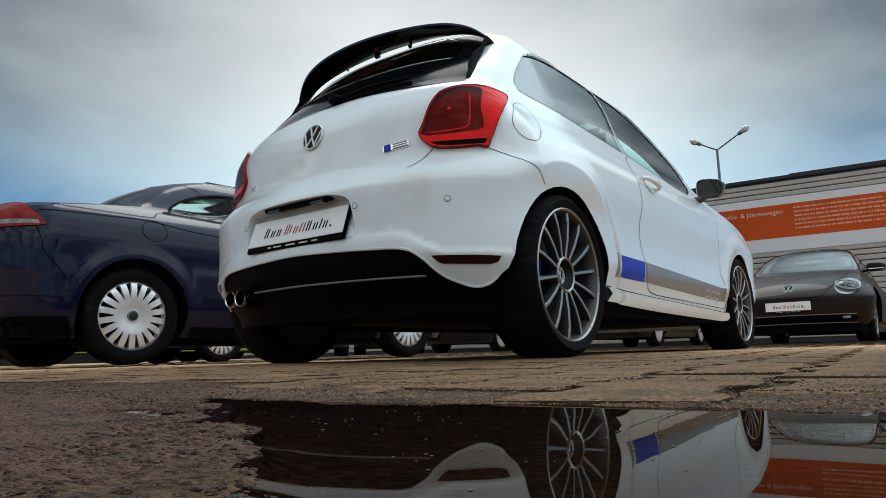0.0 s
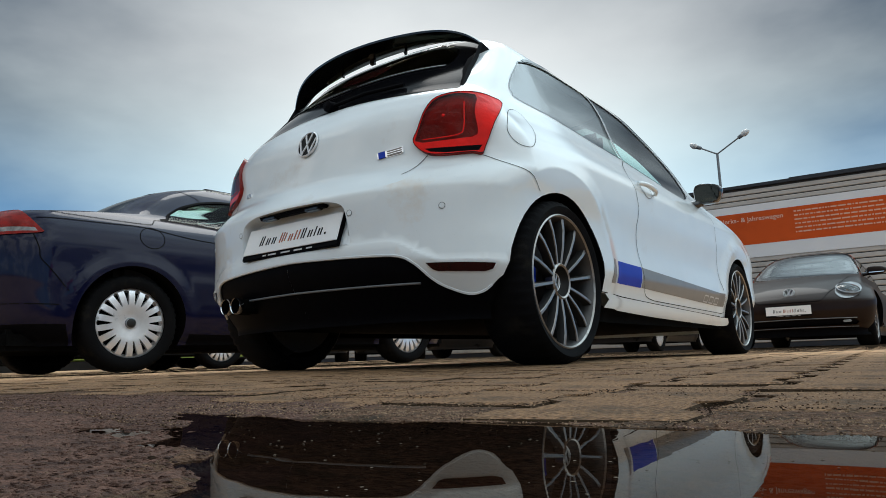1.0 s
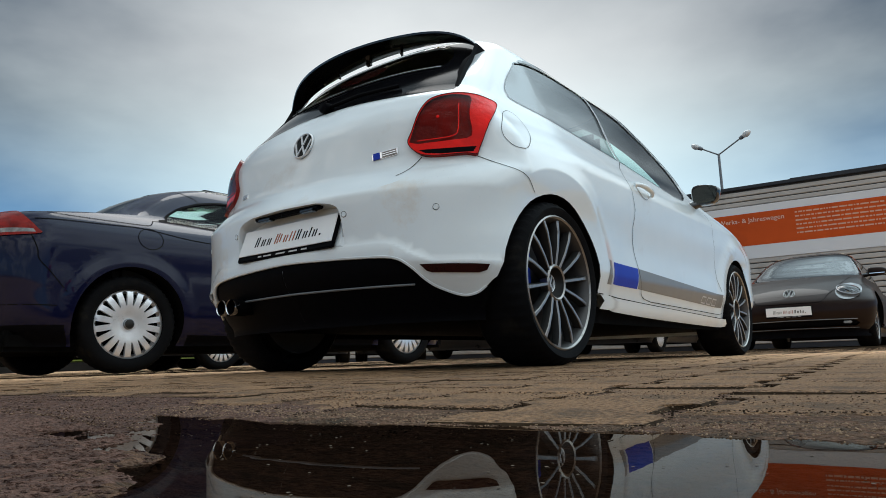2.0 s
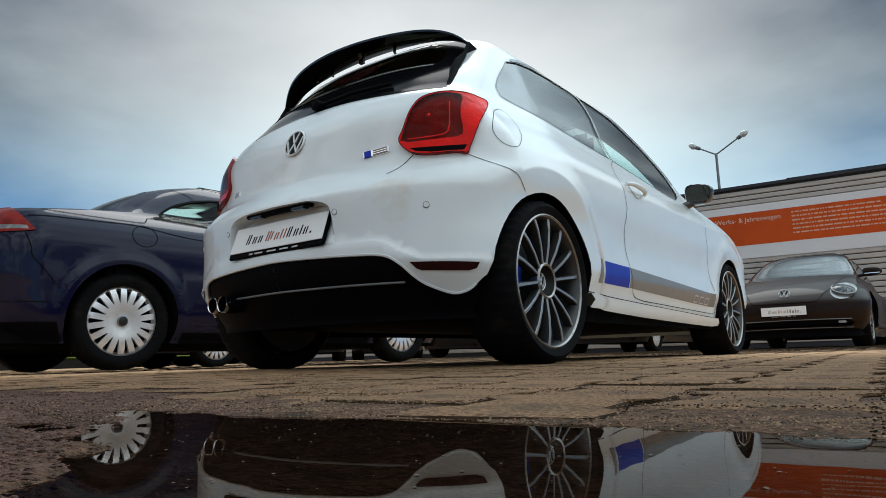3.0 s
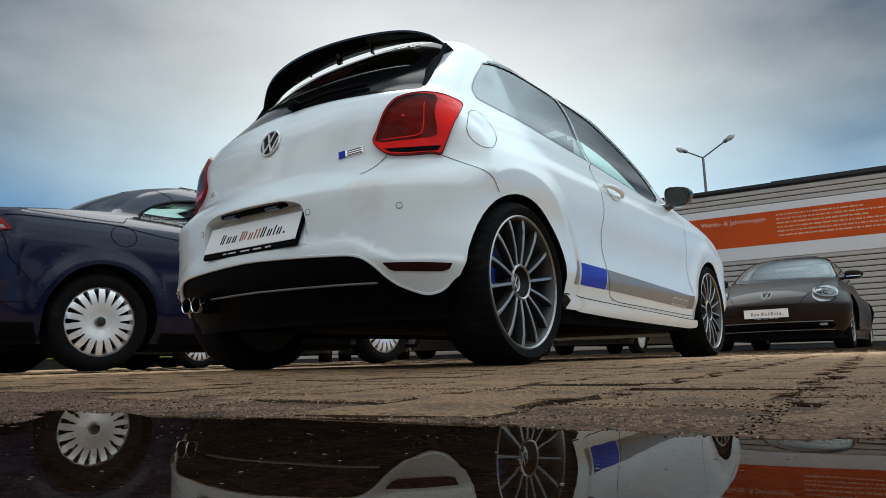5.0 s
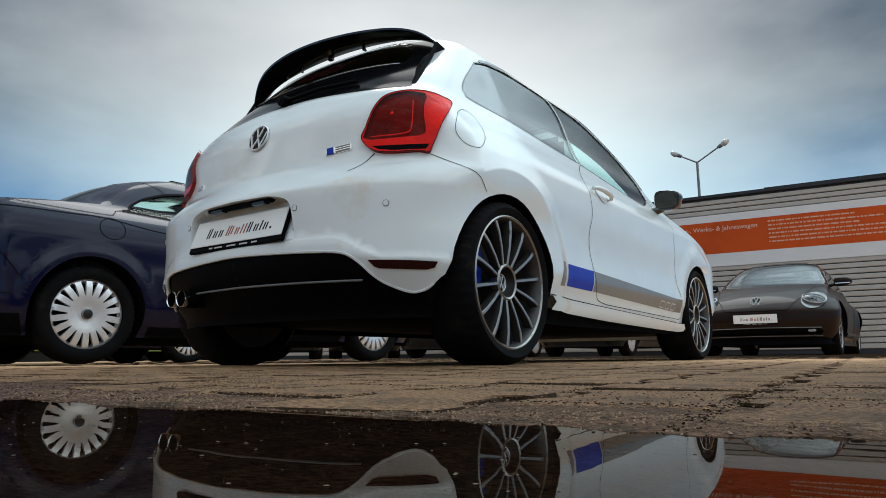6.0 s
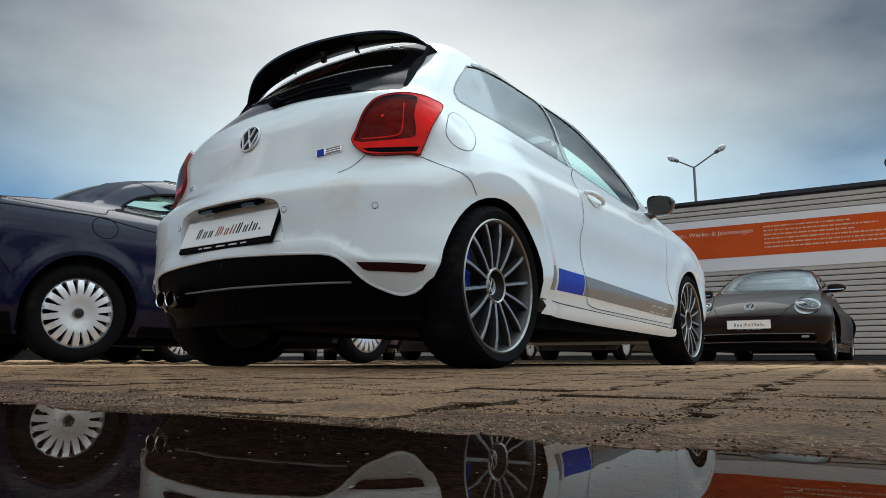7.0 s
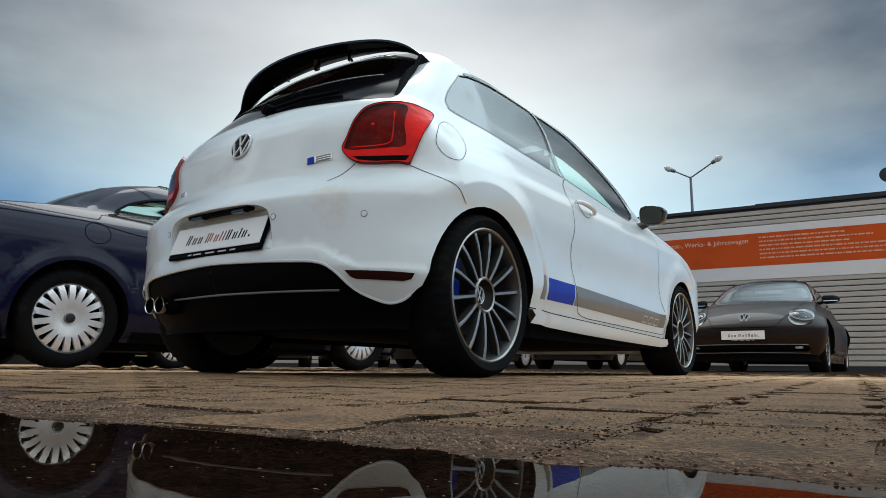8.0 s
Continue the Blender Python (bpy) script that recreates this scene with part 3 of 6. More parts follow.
def spoked_wheel(parent, x, y, z, side, r=0.30, rim=0.246, half=0.108, spokes=14, turn=0.0):
    """Thin-spoked alloy wheel; local +x is the outer face."""
    bm = bmesh.new()
    f = half - 0.012
    add_lathe(bm, [(rim - 0.004, f + 0.002), (rim, f + 0.006), (rim - 0.005, f + 0.009), (rim - 0.010, f + 0.003)], 96)
    wheel = part("wheel", bm, ALLOY, parent, "silver alloy wheel with thin spokes", auto=35)
    for k in range(spokes):
        a = turn + 2 * math.pi * k / spokes
        m = Matrix.Rotation(a, 4, "X")
        # a blade from the hub bowl to the lip: narrow polished face, deep flanks
        sect = [(0.062, f - 0.012, 0.0060, 0.035), (0.13, f - 0.002, 0.0058, 0.032), (0.19, f + 0.001, 0.0064, 0.03), (rim - 0.012, f - 0.003, 0.0085, 0.028)]
        rows = []
        bm = bmesh.new()
        for rr, xx, hw, dp in sect:
            rows.append([bm.verts.new(m @ Vector(p)) for p in ((xx - dp, -hw * 1.6, rr), (xx - 0.003, -hw, rr), (xx, -hw * 0.7, rr), (xx, hw * 0.7, rr), (xx - 0.003, hw, rr), (xx - dp, hw * 1.6, rr))])
        for p, q in zip(rows, rows[1:]):
            for i in range(5):
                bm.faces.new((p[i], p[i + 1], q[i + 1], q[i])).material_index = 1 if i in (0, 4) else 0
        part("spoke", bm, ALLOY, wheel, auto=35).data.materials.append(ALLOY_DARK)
    bm = bmesh.new()
    # hub bowl with a raised edge and a deep centre
    add_lathe(bm, [(0.066, f - 0.045), (0.068, f - 0.014), (0.062, f - 0.008), (0.056, f - 0.012)], 48)
    part("hub_ring", bm, ALLOY, wheel)
    # deep centre in the darkened alloy, for the shade of the recess
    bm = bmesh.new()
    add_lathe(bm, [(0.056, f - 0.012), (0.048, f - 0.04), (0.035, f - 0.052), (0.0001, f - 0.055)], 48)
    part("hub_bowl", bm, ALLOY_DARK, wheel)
    badge_mark(0.034, 0.006, wheel, "hub_cap", Matrix.Translation((f - 0.040, 0, 0)) @ Matrix.Rotation(math.pi / 2, 4, "Z"), flat=True)
    bm = bmesh.new()
    add_lathe(bm, [(0.06, -0.01), (0.15, -0.01), (0.15, 0.012), (0.06, 0.012)], 48)
    part("brake_disc", bm, IRON, wheel)
    bm = box((0.0, -0.125, 0.05), (0.07, 0.07, 0.15), 0.012)
    part("brake_caliper", bm, BLUE, wheel, "blue brake caliper")
    bm = bmesh.new()
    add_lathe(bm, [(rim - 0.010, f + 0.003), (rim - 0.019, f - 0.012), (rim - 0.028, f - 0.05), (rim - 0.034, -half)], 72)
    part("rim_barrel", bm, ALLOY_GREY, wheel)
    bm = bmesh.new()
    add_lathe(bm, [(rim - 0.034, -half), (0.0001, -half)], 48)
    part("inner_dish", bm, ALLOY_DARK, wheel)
    tyre(r, rim, half, wheel)
    wheel.matrix_basis = Matrix.Translation((x - side * half, y, z)) @ Matrix.Rotation(0 if side > 0 else math.pi, 4, "Z")
    return wheel


def cap_wheel(parent, x, y, z, side, r=0.316, cap=0.2285, half=0.10, slots=18, turn=0.0):
    """Steel wheel with a slotted plastic hubcap; local +x is the outer face."""
    bm = bmesh.new()
    f = half - 0.008
    # one finger between two slots, repeated
    for k in range(slots):
        a = turn + 2 * math.pi * k / slots
        h = math.pi / slots
        ring = []
        for rr, xx, w in ((cap * 0.52, f - 0.004, 1.0), (cap * 0.56, f - 0.003, 0.80), (cap * 0.74, f - 0.003, 0.66), (cap * 0.92, f - 0.010, 0.52), (cap * 0.945, f - 0.013, 1.0), (cap, f - 0.020, 1.0), (cap + 0.003, f - 0.03, 1.0)):
            ring.append([bm.verts.new((xx - e, rr * math.sin(a + h * w * s), rr * math.cos(a + h * w * s))) for s, e in ((-1, 0), (-0.5, 0), (0.5, 0), (1, 0))])
        for p, q in zip(ring, ring[1:]):
            for i in range(3):
                bm.faces.new((p[i], p[i + 1], q[i + 1], q[i]))
        for s in (0, 3):      # slot walls
            for p, q in list(zip(ring, ring[1:]))[:4]:
                b0, b1 = bm.verts.new(p[s].co - Vector((0.02, 0, 0))), bm.verts.new(q[s].co - Vector((0.02, 0, 0)))
                bm.faces.new((p[s], q[s], b1, b0))
    add_lathe(bm, [(cap * 0.52, f - 0.004), (cap * 0.42, f - 0.006), (cap * 0.28, f - 0.013), (cap * 0.16, f - 0.016), (0.0001, f - 0.011)], slots * 4)
    bmesh.ops.remove_doubles(bm, verts=bm.verts, dist=0.0004)
    wheel = part("wheel", bm, HUBCAP, parent, "silver plastic hubcap with many slots", auto=35)
    bm = bmesh.new()
    add_lathe(bm, [(cap * 0.155, f - 0.016), (cap * 0.15, f - 0.006), (cap * 0.125, f - 0.002)], 32)
    part("hub_ring", bm, STEEL, wheel)
    bm = bmesh.new()
    add_lathe(bm, [(cap * 0.128, f - 0.004), (cap * 0.09, f - 0.001), (cap * 0.04, f + 0.001), (0.0001, f + 0.001)], 32)
    part("hub_cap", bm, ALLOY_DARK, wheel, "dull grey domed hub cap")
    bm = bmesh.new()
    add_lathe(bm, [(cap + 0.004, f - 0.03), (cap * 0.9, f - 0.05), (0.05, f - 0.05), (0.0001, f - 0.05)], 32)
    part("steel_disc", bm, BLACK, wheel)
    # the steel rim shows pale at the outer end of every slot
    bm = bmesh.new()
    add_lathe(bm, [(cap * 0.945, f - 0.016), (cap * 0.90, f - 0.028), (cap * 0.875, f - 0.034)], slots * 2)
    part("rim_flange", bm, ALLOY, wheel)
    tyre(r, cap + 0.002, half, wheel)
    wheel.matrix_basis = Matrix.Translation((x - side * half, y, z)) @ Matrix.Rotation(0 if side > 0 else math.pi, 4, "Z")
    return wheel


def number_plate(parent, m, w=0.52, h=0.11):
    """A dealer's plate in a black holder; its face looks along local -y. Its wording is a trade mark, so it is bars in its colours."""
    holder = part("plate_holder", add_box(bmesh.new(), (0, 0, 0), (w + 0.012, 0.014, h + 0.024), 0.003, m @ Matrix.Translation((0, 0.006, -0.008))), BLACK, parent, "black plate holder")
    part("plate", add_box(bmesh.new(), (0, 0, 0), (w, 0.004, h), 0.0012, m @ Matrix.Translation((0, -0.004, 0))), PLATE, holder, "white dealer plate")
    # three words of plain upright bars, dark, rust and dark, and a dot
    x = -0.172
    for bars, mat in (("Taa", INK), ("Waii", RUST_INK), ("Taia", INK)):
        for c in bars:
            bw, bh = {"T": (0.029, 0.042), "W": (0.042, 0.042), "a": (0.026, 0.029), "i": (0.011, 0.040)}[c]
            lean = Matrix.Rotation(radians(8), 4, "Y")
            for k in range({"T": 2, "W": 3, "a": 2, "i": 1}[c]):
                part("print_bar", add_box(bmesh.new(), (0, 0, 0), (0.0062, 0.001, bh if k < 2 else bh * 0.8), 0, m @ Matrix.Translation((x + 0.004 + k * 0.0135, -0.0067, -0.024 + bh / 2)) @ lean), mat, holder)
            x += bw + 0.0075
        x += 0.012 if mat is INK and x < 0 else 0.0
    part("print_bar", add_box(bmesh.new(), (0, 0, 0), (0.008, 0.001, 0.008), 0, m @ Matrix.Translation((x + 0.006, -0.0067, -0.020))), INK, holder)
    for x, bw in ((-0.13, 0.02), (-0.085, 0.045), (-0.01, 0.05), (0.06, 0.045), (0.12, 0.03)):
        part("print_bar", add_box(bmesh.new(), (0, 0, 0), (bw, 0.001, 0.006), 0, m @ Matrix.Translation((x, -0.0017, -h / 2 - 0.011))), PALE, holder)
    return holder


# ---- ground ----
WATER_Z = -0.012


def wobble(x, y, s, k=0.0):
    return noise.noise(Vector((x * s + k, y * s - k, 0.37 + k)))


def basin(x, y):
    """0 on dry ground, 1 in the middle of the puddle."""
    far_edge = -1.855 + 0.22 * max(0.0, x - 1.75) ** 1.4 + 0.03 * wobble(x, y, 9) + 0.014 * wobble(x, y, 40)
    near_edge = -2.122 - 0.55 * (x - 1.78) + 0.03 * wobble(x, y, 11, 3.0) + 0.025 * wobble(x, y, 26, 5.0) + 0.014 * wobble(x, y, 70, 1.0) if x < 1.85 else -2.174 - 5 * (x - 1.85)
    left_end = 1.25 + 0.02 * wobble(x, y, 14) + 0.012 * wobble(x, y, 50)
    d = min(far_edge - y, y - near_edge, (x - left_end) * 1.3, 1.35 - math.hypot(x - 2.3, 0.95 * (y + 2.75)))
    t = max(0.0, min(1.0, (d + 0.10) / 0.30))
    return t * t * (3 - 2 * t)


def rise(y):
    """The yard climbs gently towards the hall, sloped to fit the camera's view."""
    return 0.0062 * max(0.0, min(8.0, y - 2.0))


def ground_z(x, y):
    """Height of the paved surface."""
    low = -0.0085 * max(0.0, min(1.0, 1 - math.hypot(x - 1.8, y + 1.9) / 2.2)) ** 0.5
    return low + rise(y) + 0.0012 * wobble(x, y, 3.0) - 0.013 * basin(x, y)


def shore_sand(x, y):
    """1 where washed sand covers the stones along the waterline."""
    b = basin(x, y)
    line = max(0.0, 1 - abs(b - 0.22) / 0.22) * max(0.0, min(1.0, 1.15 + 0.9 * wobble(x, y, 6, 2.0)))
    return max(line, silt_bank(x, y))


def burial(x, y):
    """How far washed sand and silt bury the stones along the water."""
    b = max(0.0, min(1.0, (basin(x, y) - 0.04) / 0.16))
    return 0.010 * min(1.0, max(b, 1.3 * shore_sand(x, y)))


def silt_bank(x, y):
    """Wet silt washed over the near bank."""
    return max(0.0, min(1.9, 3.4 * (1 - math.hypot((x - 1.0) / 0.75, (y + 2.20) / 0.56)) + 0.4 * wobble(x, y, 9)))


def bed_z(x, y):
    """Height of the gritty bedding, with ridges, hollows and washed silt."""
    rough = 0.0009 * wobble(x, y, 30) + 0.0006 * wobble(x, y, 90) + 0.0005 * wobble(x, y, 210)
    z = ground_z(x, y) - 0.0024 + (0.0036 + 0.0010 * wobble(x, y, 45)) * shore_sand(x, y) + rough
    # ragged flats near the water, with a film of water standing in the hollows
    flat = min(1.0, silt_bank(x, y))
    if flat > 0:
        film = math.exp(-((x - 1.45) / 0.08) ** 2 - ((y + 1.985) / 0.035) ** 2)
        z += flat * (0.0008 * wobble(x, y, 60, 4.0) + 0.0006 * wobble(x, y, 120, 2.0) + 0.0006 * wobble(x, y, 230, 6.0) - 0.0066 * film)
    return z


def ground_sheet():
    """One sheet of gritty bedding, fine round the puddle and coarse out to the horizon."""
    def ticks(a, b, c, d):
        t = [a + 0.006 * k for k in range(int((b - a) / 0.006))] + [b + 0.003 * k for k in range(int((c - b) / 0.003))] + [c + 0.006 * k for k in range(int((d - c) / 0.006))]
        step, lo, hi = 0.008, t[0], t[-1]
        while hi < 3000:
            step *= 1.22
            lo, hi = lo - step, hi + step
            t = [lo] + t + [hi]
        return t
    xs, ys = ticks(1.05, 1.30, 2.05, 2.45), ticks(-2.45, -2.22, -1.76, -1.20)
    verts = [(x, y, bed_z(x, y)) if math.hypot(x - 1.75, y + 1.75) < 40 else (x, y, rise(y) - 0.006) for y in ys for x in xs]
    w = len(xs)
    faces = [(j * w + i, j * w + i + 1, (j + 1) * w + i + 1, (j + 1) * w + i) for j in range(len(ys) - 1) for i in range(w - 1)]
    me = bpy.data.meshes.new("ground")
    me.from_pydata(verts, [], faces)
    for p in me.polygons:
        p.use_smooth = True
    me.materials.append(EARTH)
    me.materials.append(SILT)
    me.polygons.foreach_set("material_index", [1 if p.center.x < 2.2 and -2.8 < p.center.y < -1.5 and silt_bank(p.center.x, p.center.y) > 0.15 + 0.25 * wobble(p.center.x, p.center.y, 25) else 0 for p in me.polygons])
    return tagged(new("ground", me), "brown gritty paved parking ground reaching the horizon", "ground", kind="structure")


ground = ground_sheet()


def puddle():
    bm = bmesh.new()
    vs = [bm.verts.new(p) for p in ((1.05, -4.7, WATER_Z), (3.8, -4.7, WATER_Z), (3.8, -1.6, WATER_Z), (1.05, -1.6, WATER_Z))]
    bm.faces.new(vs)
    ob = part("puddle", bm, WATER)
    if ob.data.polygons[0].normal.z < 0:
        ob.data.flip_normals()
    ob.visible_shadow = False
    return tagged(ob, "still muddy rain puddle mirroring the cars", "puddle", kind="structure")


puddle()


# ---- the white hatchback ----
def ramp(a, lo, hi):
    """0 below lo, 1 above hi, smooth between."""
    t = max(0.0, min(1.0, (a - lo) / (hi - lo)))
    return t * t * (3 - 2 * t)


def flare(r, edge, rise, run, tilt=0.10):
    """A wheel-arch flare: a flat lip out to a crease at the radius edge, then a slope back into the flank."""
    return rise - tilt * (edge - r) if r < edge else rise * (1 - ramp(r, edge - 0.5 * run, edge + run)) / (1 - ramp(edge, edge - 0.5 * run, edge + run))


def flank_polo(y, z):
    t = max(0.0, min(1.0, (0.25 - y) / 0.44))
    v = -0.0265 * t * t * (3 - 2 * t) * max(0.0, min(1.0, (z - 0.55) / 0.25)) - 0.03 * max(0.0, y - 2.1) ** 2 - 0.02 * max(0.0, min(1.0, (-0.05 - y) / 0.2)) * max(0.0, min(1.0, (0.75 - z) / 0.15))
    v += flare(math.hypot(y, z - 0.29), 0.42, 0.017, 0.10, 0.06 + 0.12 * ramp(z, 0.42, 0.58)) + flare(math.hypot(y - 2.468, z - 0.29), 0.405, 0.017, 0.085)
    # the hollow between sill and waist of the door
    inner = ramp(y, 0.45, 0.70) * ramp(-y, -2.1, -1.85)
    v -= 0.009 * math.exp(-((z - 0.49) / 0.075) ** 2) * inner
    return v


def relief_polo(x, y, z):
    """The lip of the rear bumper: it stands proud below a crease that dips towards the corners."""
    crease = 0.428 - 0.074 * ramp(x, 0.44, 0.63)
    d = crease - z
    lip = 0.009 * ramp(d, -0.012, 0.010) * ramp(z, 0.20, 0.30) * ramp(-y, 0.22, 0.34)
    # a ridge under the window, shaped to hide its far edge from the camera
    ridge = 1.012 - 0.026 * ramp(x, 0.10, 0.42)
    return lip + 0.007 * math.exp(-((z - ridge) / 0.024) ** 2) * ramp(-y, 0.20, 0.28)


POLO = Hull(
    tail=curve((0.18, -0.49), (0.27, -0.548), (0.33, -0.583), (0.37, -0.594), (0.42, -0.595), (0.46, -0.597), (0.52, -0.604), (0.57, -0.609), (0.596, -0.611), (0.606, -0.609), (0.622, -0.599), (0.655, -0.572), (0.70, -0.536), (0.80, -0.515), (0.87, -0.502),
               (0.93, -0.475), (0.99, -0.425), (1.1, -0.325), (1.2, -0.225), (1.3, -0.13), (1.36, -0.065), (1.385, 0.02), (1.40, 0.35)),
    tail_depth=curve((0.2, 0.36), (0.4, 0.40), (0.6, 0.39), (0.75, 0.34), (0.95, 0.28), (1.1, 0.26), (1.3, 0.24), (1.4, 0.2)),
    tail_n=curve((0.2, 2.4), (0.45, 2.3), (0.6, 2.15), (0.75, 1.85), (0.93, 2.3), (1.0, 2.45), (1.15, 2.4), (1.4, 2.4)),
    width=curve((0.18, 0.765), (0.22, 0.784), (0.285, 0.797), (0.33, 0.812), (0.37, 0.821), (0.45, 0.819), (0.55, 0.822), (0.68, 0.836), (0.76, 0.835), (0.80, 0.826), (0.86, 0.79),
                (0.92, 0.745), (1.0, 0.70), (1.1, 0.665), (1.25, 0.605), (1.32, 0.572), (1.36, 0.52), (1.40, 0.33)),
    nose=curve((0.2, 3.2), (0.4, 3.30), (0.6, 3.28), (0.75, 3.12), (0.84, 2.80), (0.9, 2.48), (0.95, 2.33), (1.1, 2.03), (1.25, 1.68), (1.34, 1.38), (1.4, 1.0)),
    nose_depth=curve((0.2, 0.45), (0.6, 0.55), (0.8, 0.6), (0.95, 0.35), (1.4, 0.2)),
    nose_n=curve((0.2, 2.6), (1.4, 2.4)), flank=flank_polo, relief=relief_polo)


def hatchback():
    car = thing("white_hatchback", "white three-door hatchback with black roof spoiler, blue and grey side stripes", "car")
    H = POLO
    rear, side = H.rear, H.side
    arch_r = [side(y, z) for y, z in arc_points(0.0, 0.285, 0.335, 0.16, 1.0)]
    arch_f = [side(y, z) for y, z in arc_points(2.468, 0.285, 0.33, 0.16, 1.0)]
    lamp = smooth_line([rear(0.487, 0.784), rear(0.503, 0.832), rear(0.524, 0.90), rear(0.548, 0.948), rear(0.605, 0.966), rear(0.655, 0.963), side(-0.255, 0.948),
                        side(-0.228, 0.925), side(-0.305, 0.835), side(-0.33, 0.759), side(-0.345, 0.719), rear(0.677, 0.724), rear(0.598, 0.723), rear(0.534, 0.735)], 4, True)
    dark = smooth_line([rear(0.492, 0.787), rear(0.507, 0.832), rear(0.528, 0.897), rear(0.552, 0.944), rear(0.605, 0.960), rear(0.655, 0.951)], 4) + \
        smooth_line([rear(0.668, 0.93), rear(0.680, 0.87), rear(0.692, 0.805), rear(0.690, 0.790)], 4) + [rear(0.676, 0.782), rear(0.60, 0.778), rear(0.52, 0.777)]
    clear = [rear(0.525, 0.753), rear(0.62, 0.750), rear(0.704, 0.750), rear(0.696, 0.729), rear(0.60, 0.729), rear(0.548, 0.738)]
    quarter = smooth_line([side(0.115, 1.250), side(0.02, 1.16), side(-0.055, 1.075), side(-0.055, 1.04), side(-0.02, 1.022), side(0.3, 0.999), side(0.862, 0.966)], 4)[:-1] \
        + smooth_line([side(0.875, 0.966), side(0.86, 1.12), side(0.81, 1.322)], 4)[:-1] + smooth_line([side(0.80, 1.327), side(0.45, 1.315), side(0.24, 1.285), side(0.115, 1.250)], 4)[:-1]
    drop = smooth_line([side(0.895, 0.966), side(0.88, 1.12), side(0.828, 1.324)], 4)[:-1] + smooth_line([side(0.84, 1.326), side(1.15, 1.310), side(1.43, 1.234), side(1.65, 1.140), side(1.80, 1.045), side(1.84, 0.985)], 4)[:-1] \
        + smooth_line([side(1.83, 0.965), side(1.63, 0.887), side(1.25, 0.925), side(0.90, 0.964)], 4)[:-1]
    window_rear = [rear(0, 1.384)] + smooth_line([rear(0.15, 1.383), rear(0.34, 1.379), rear(0.46, 1.350), rear(0.53, 1.26), rear(0.548, 1.175), rear(0.570, 1.09), rear(0.590, 1.012)], 4) + smooth_line([rear(0.58, 1.006), rear(0.42, 1.006), rear(0.15, 1.028), rear(0.0, 1.032)], 4)
    clear_rear = [rear(0, 1.368)] + smooth_line([rear(0.15, 1.366), rear(0.30, 1.352), rear(0.42, 1.305), rear(0.465, 1.23), rear(0.46, 1.165)], 4) + [rear(0.2, 1.180), rear(0.0, 1.184)]
    brake_pod = [rear(0, 1.295), rear(0.08, 1.293), rear(0.125, 1.28), rear(0.14, 1.258), rear(0.125, 1.238), rear(0.08, 1.226), rear(0, 1.224)]
    reflector = [rear(0.574, 0.343), rear(0.68, 0.340), side(-0.372, 0.336), side(-0.374, 0.318), side(-0.39, 0.311), rear(0.69, 0.312), rear(0.604, 0.316), rear(0.59, 0.322)]
    recess = [rear(0, 0.600)] + smooth_line([rear(0.18, 0.596), rear(0.255, 0.580), rear(0.285, 0.545), rear(0.298, 0.44), rear(0.292, 0.428)], 4) + [rear(0, 0.428)]
    lower = [rear(0, 0.396)] + smooth_line([rear(0.087, 0.394), rear(0.353, 0.383), rear(0.482, 0.373), rear(0.538, 0.342), rear(0.575, 0.295), rear(0.607, 0.267), rear(0.66, 0.242), rear(0.70, 0.249), rear(0.728, 0.266), rear(0.752, 0.290), rear(0.785, 0.32)], 4) \
        + [side(-0.29, 0.16), rear(0.0, 0.16)]
    hatch = [rear(0, 0.617)] + smooth_line([rear(0.2, 0.617), rear(0.349, 0.615), rear(0.475, 0.633), rear(0.513, 0.662), rear(0.520, 0.701), rear(0.534, 0.735)], 4) + \
        smooth_line([rear(0.487, 0.80), rear(0.51, 0.90), rear(0.548, 0.95), rear(0.60, 1.01), rear(0.60, 1.13), rear(0.57, 1.25)], 4) + [rear(0.48, 1.345), rear(0.36, 1.385), rear(0.0, 1.390)]
    bumper = [rear(0, 0.614)] + smooth_line([rear(0.2, 0.614), rear(0.349, 0.612), rear(0.475, 0.630), rear(0.516, 0.662), rear(0.523, 0.701), rear(0.537, 0.731)], 4) + \
        [rear(0.677, 0.720)] + smooth_line([side(-0.345, 0.716), side(-0.296, 0.678), side(-0.214, 0.646), side(-0.155, 0.605)], 4) + [side(-0.28, 0.35), side(-0.28, 0.16), rear(0, 0.16)]
    flap = [side(*p) for p in smooth_line([(-0.132, 0.942), (-0.076, 0.925), (-0.093, 0.858), (-0.144, 0.793), (-0.195, 0.758), (-0.25, 0.764), (-0.272, 0.818), (-0.222, 0.890)], 5, True)]
    door = smooth_line([side(0.885, 0.962), side(0.78, 0.90), side(0.70, 0.80), side(0.715, 0.60), side(0.765, 0.43), side(0.787, 0.348), side(0.835, 0.29), side(0.95, 0.272)], 5) + \
        [side(2.05, 0.248)] + smooth_line([side(2.10, 0.26), side(2.02, 0.45), side(1.95, 0.70), side(1.93, 0.86), side(1.82, 0.945)], 4) + smooth_line([side(1.63, 0.883), side(1.25, 0.923)], 3)
    sill = [side(0.25, 0.276), side(0.97, 0.255), side(2.135, 0.2255), side(2.13, 0.206), side(2.11, 0.192), side(2.06, 0.1845), side(0.97, 0.200), side(0.25, 0.222)]
    under_sill = [side(0.25, 0.222), side(0.97, 0.200), side(2.06, 0.1845), side(2.11, 0.192), side(2.13, 0.206), side(2.20, 0.212), side(2.22, 0.16), side(0.22, 0.16)]
    stripe_a = [side(0.413, 0.421), side(0.452, 0.419), side(0.445, 0.318), side(0.395, 0.318)]
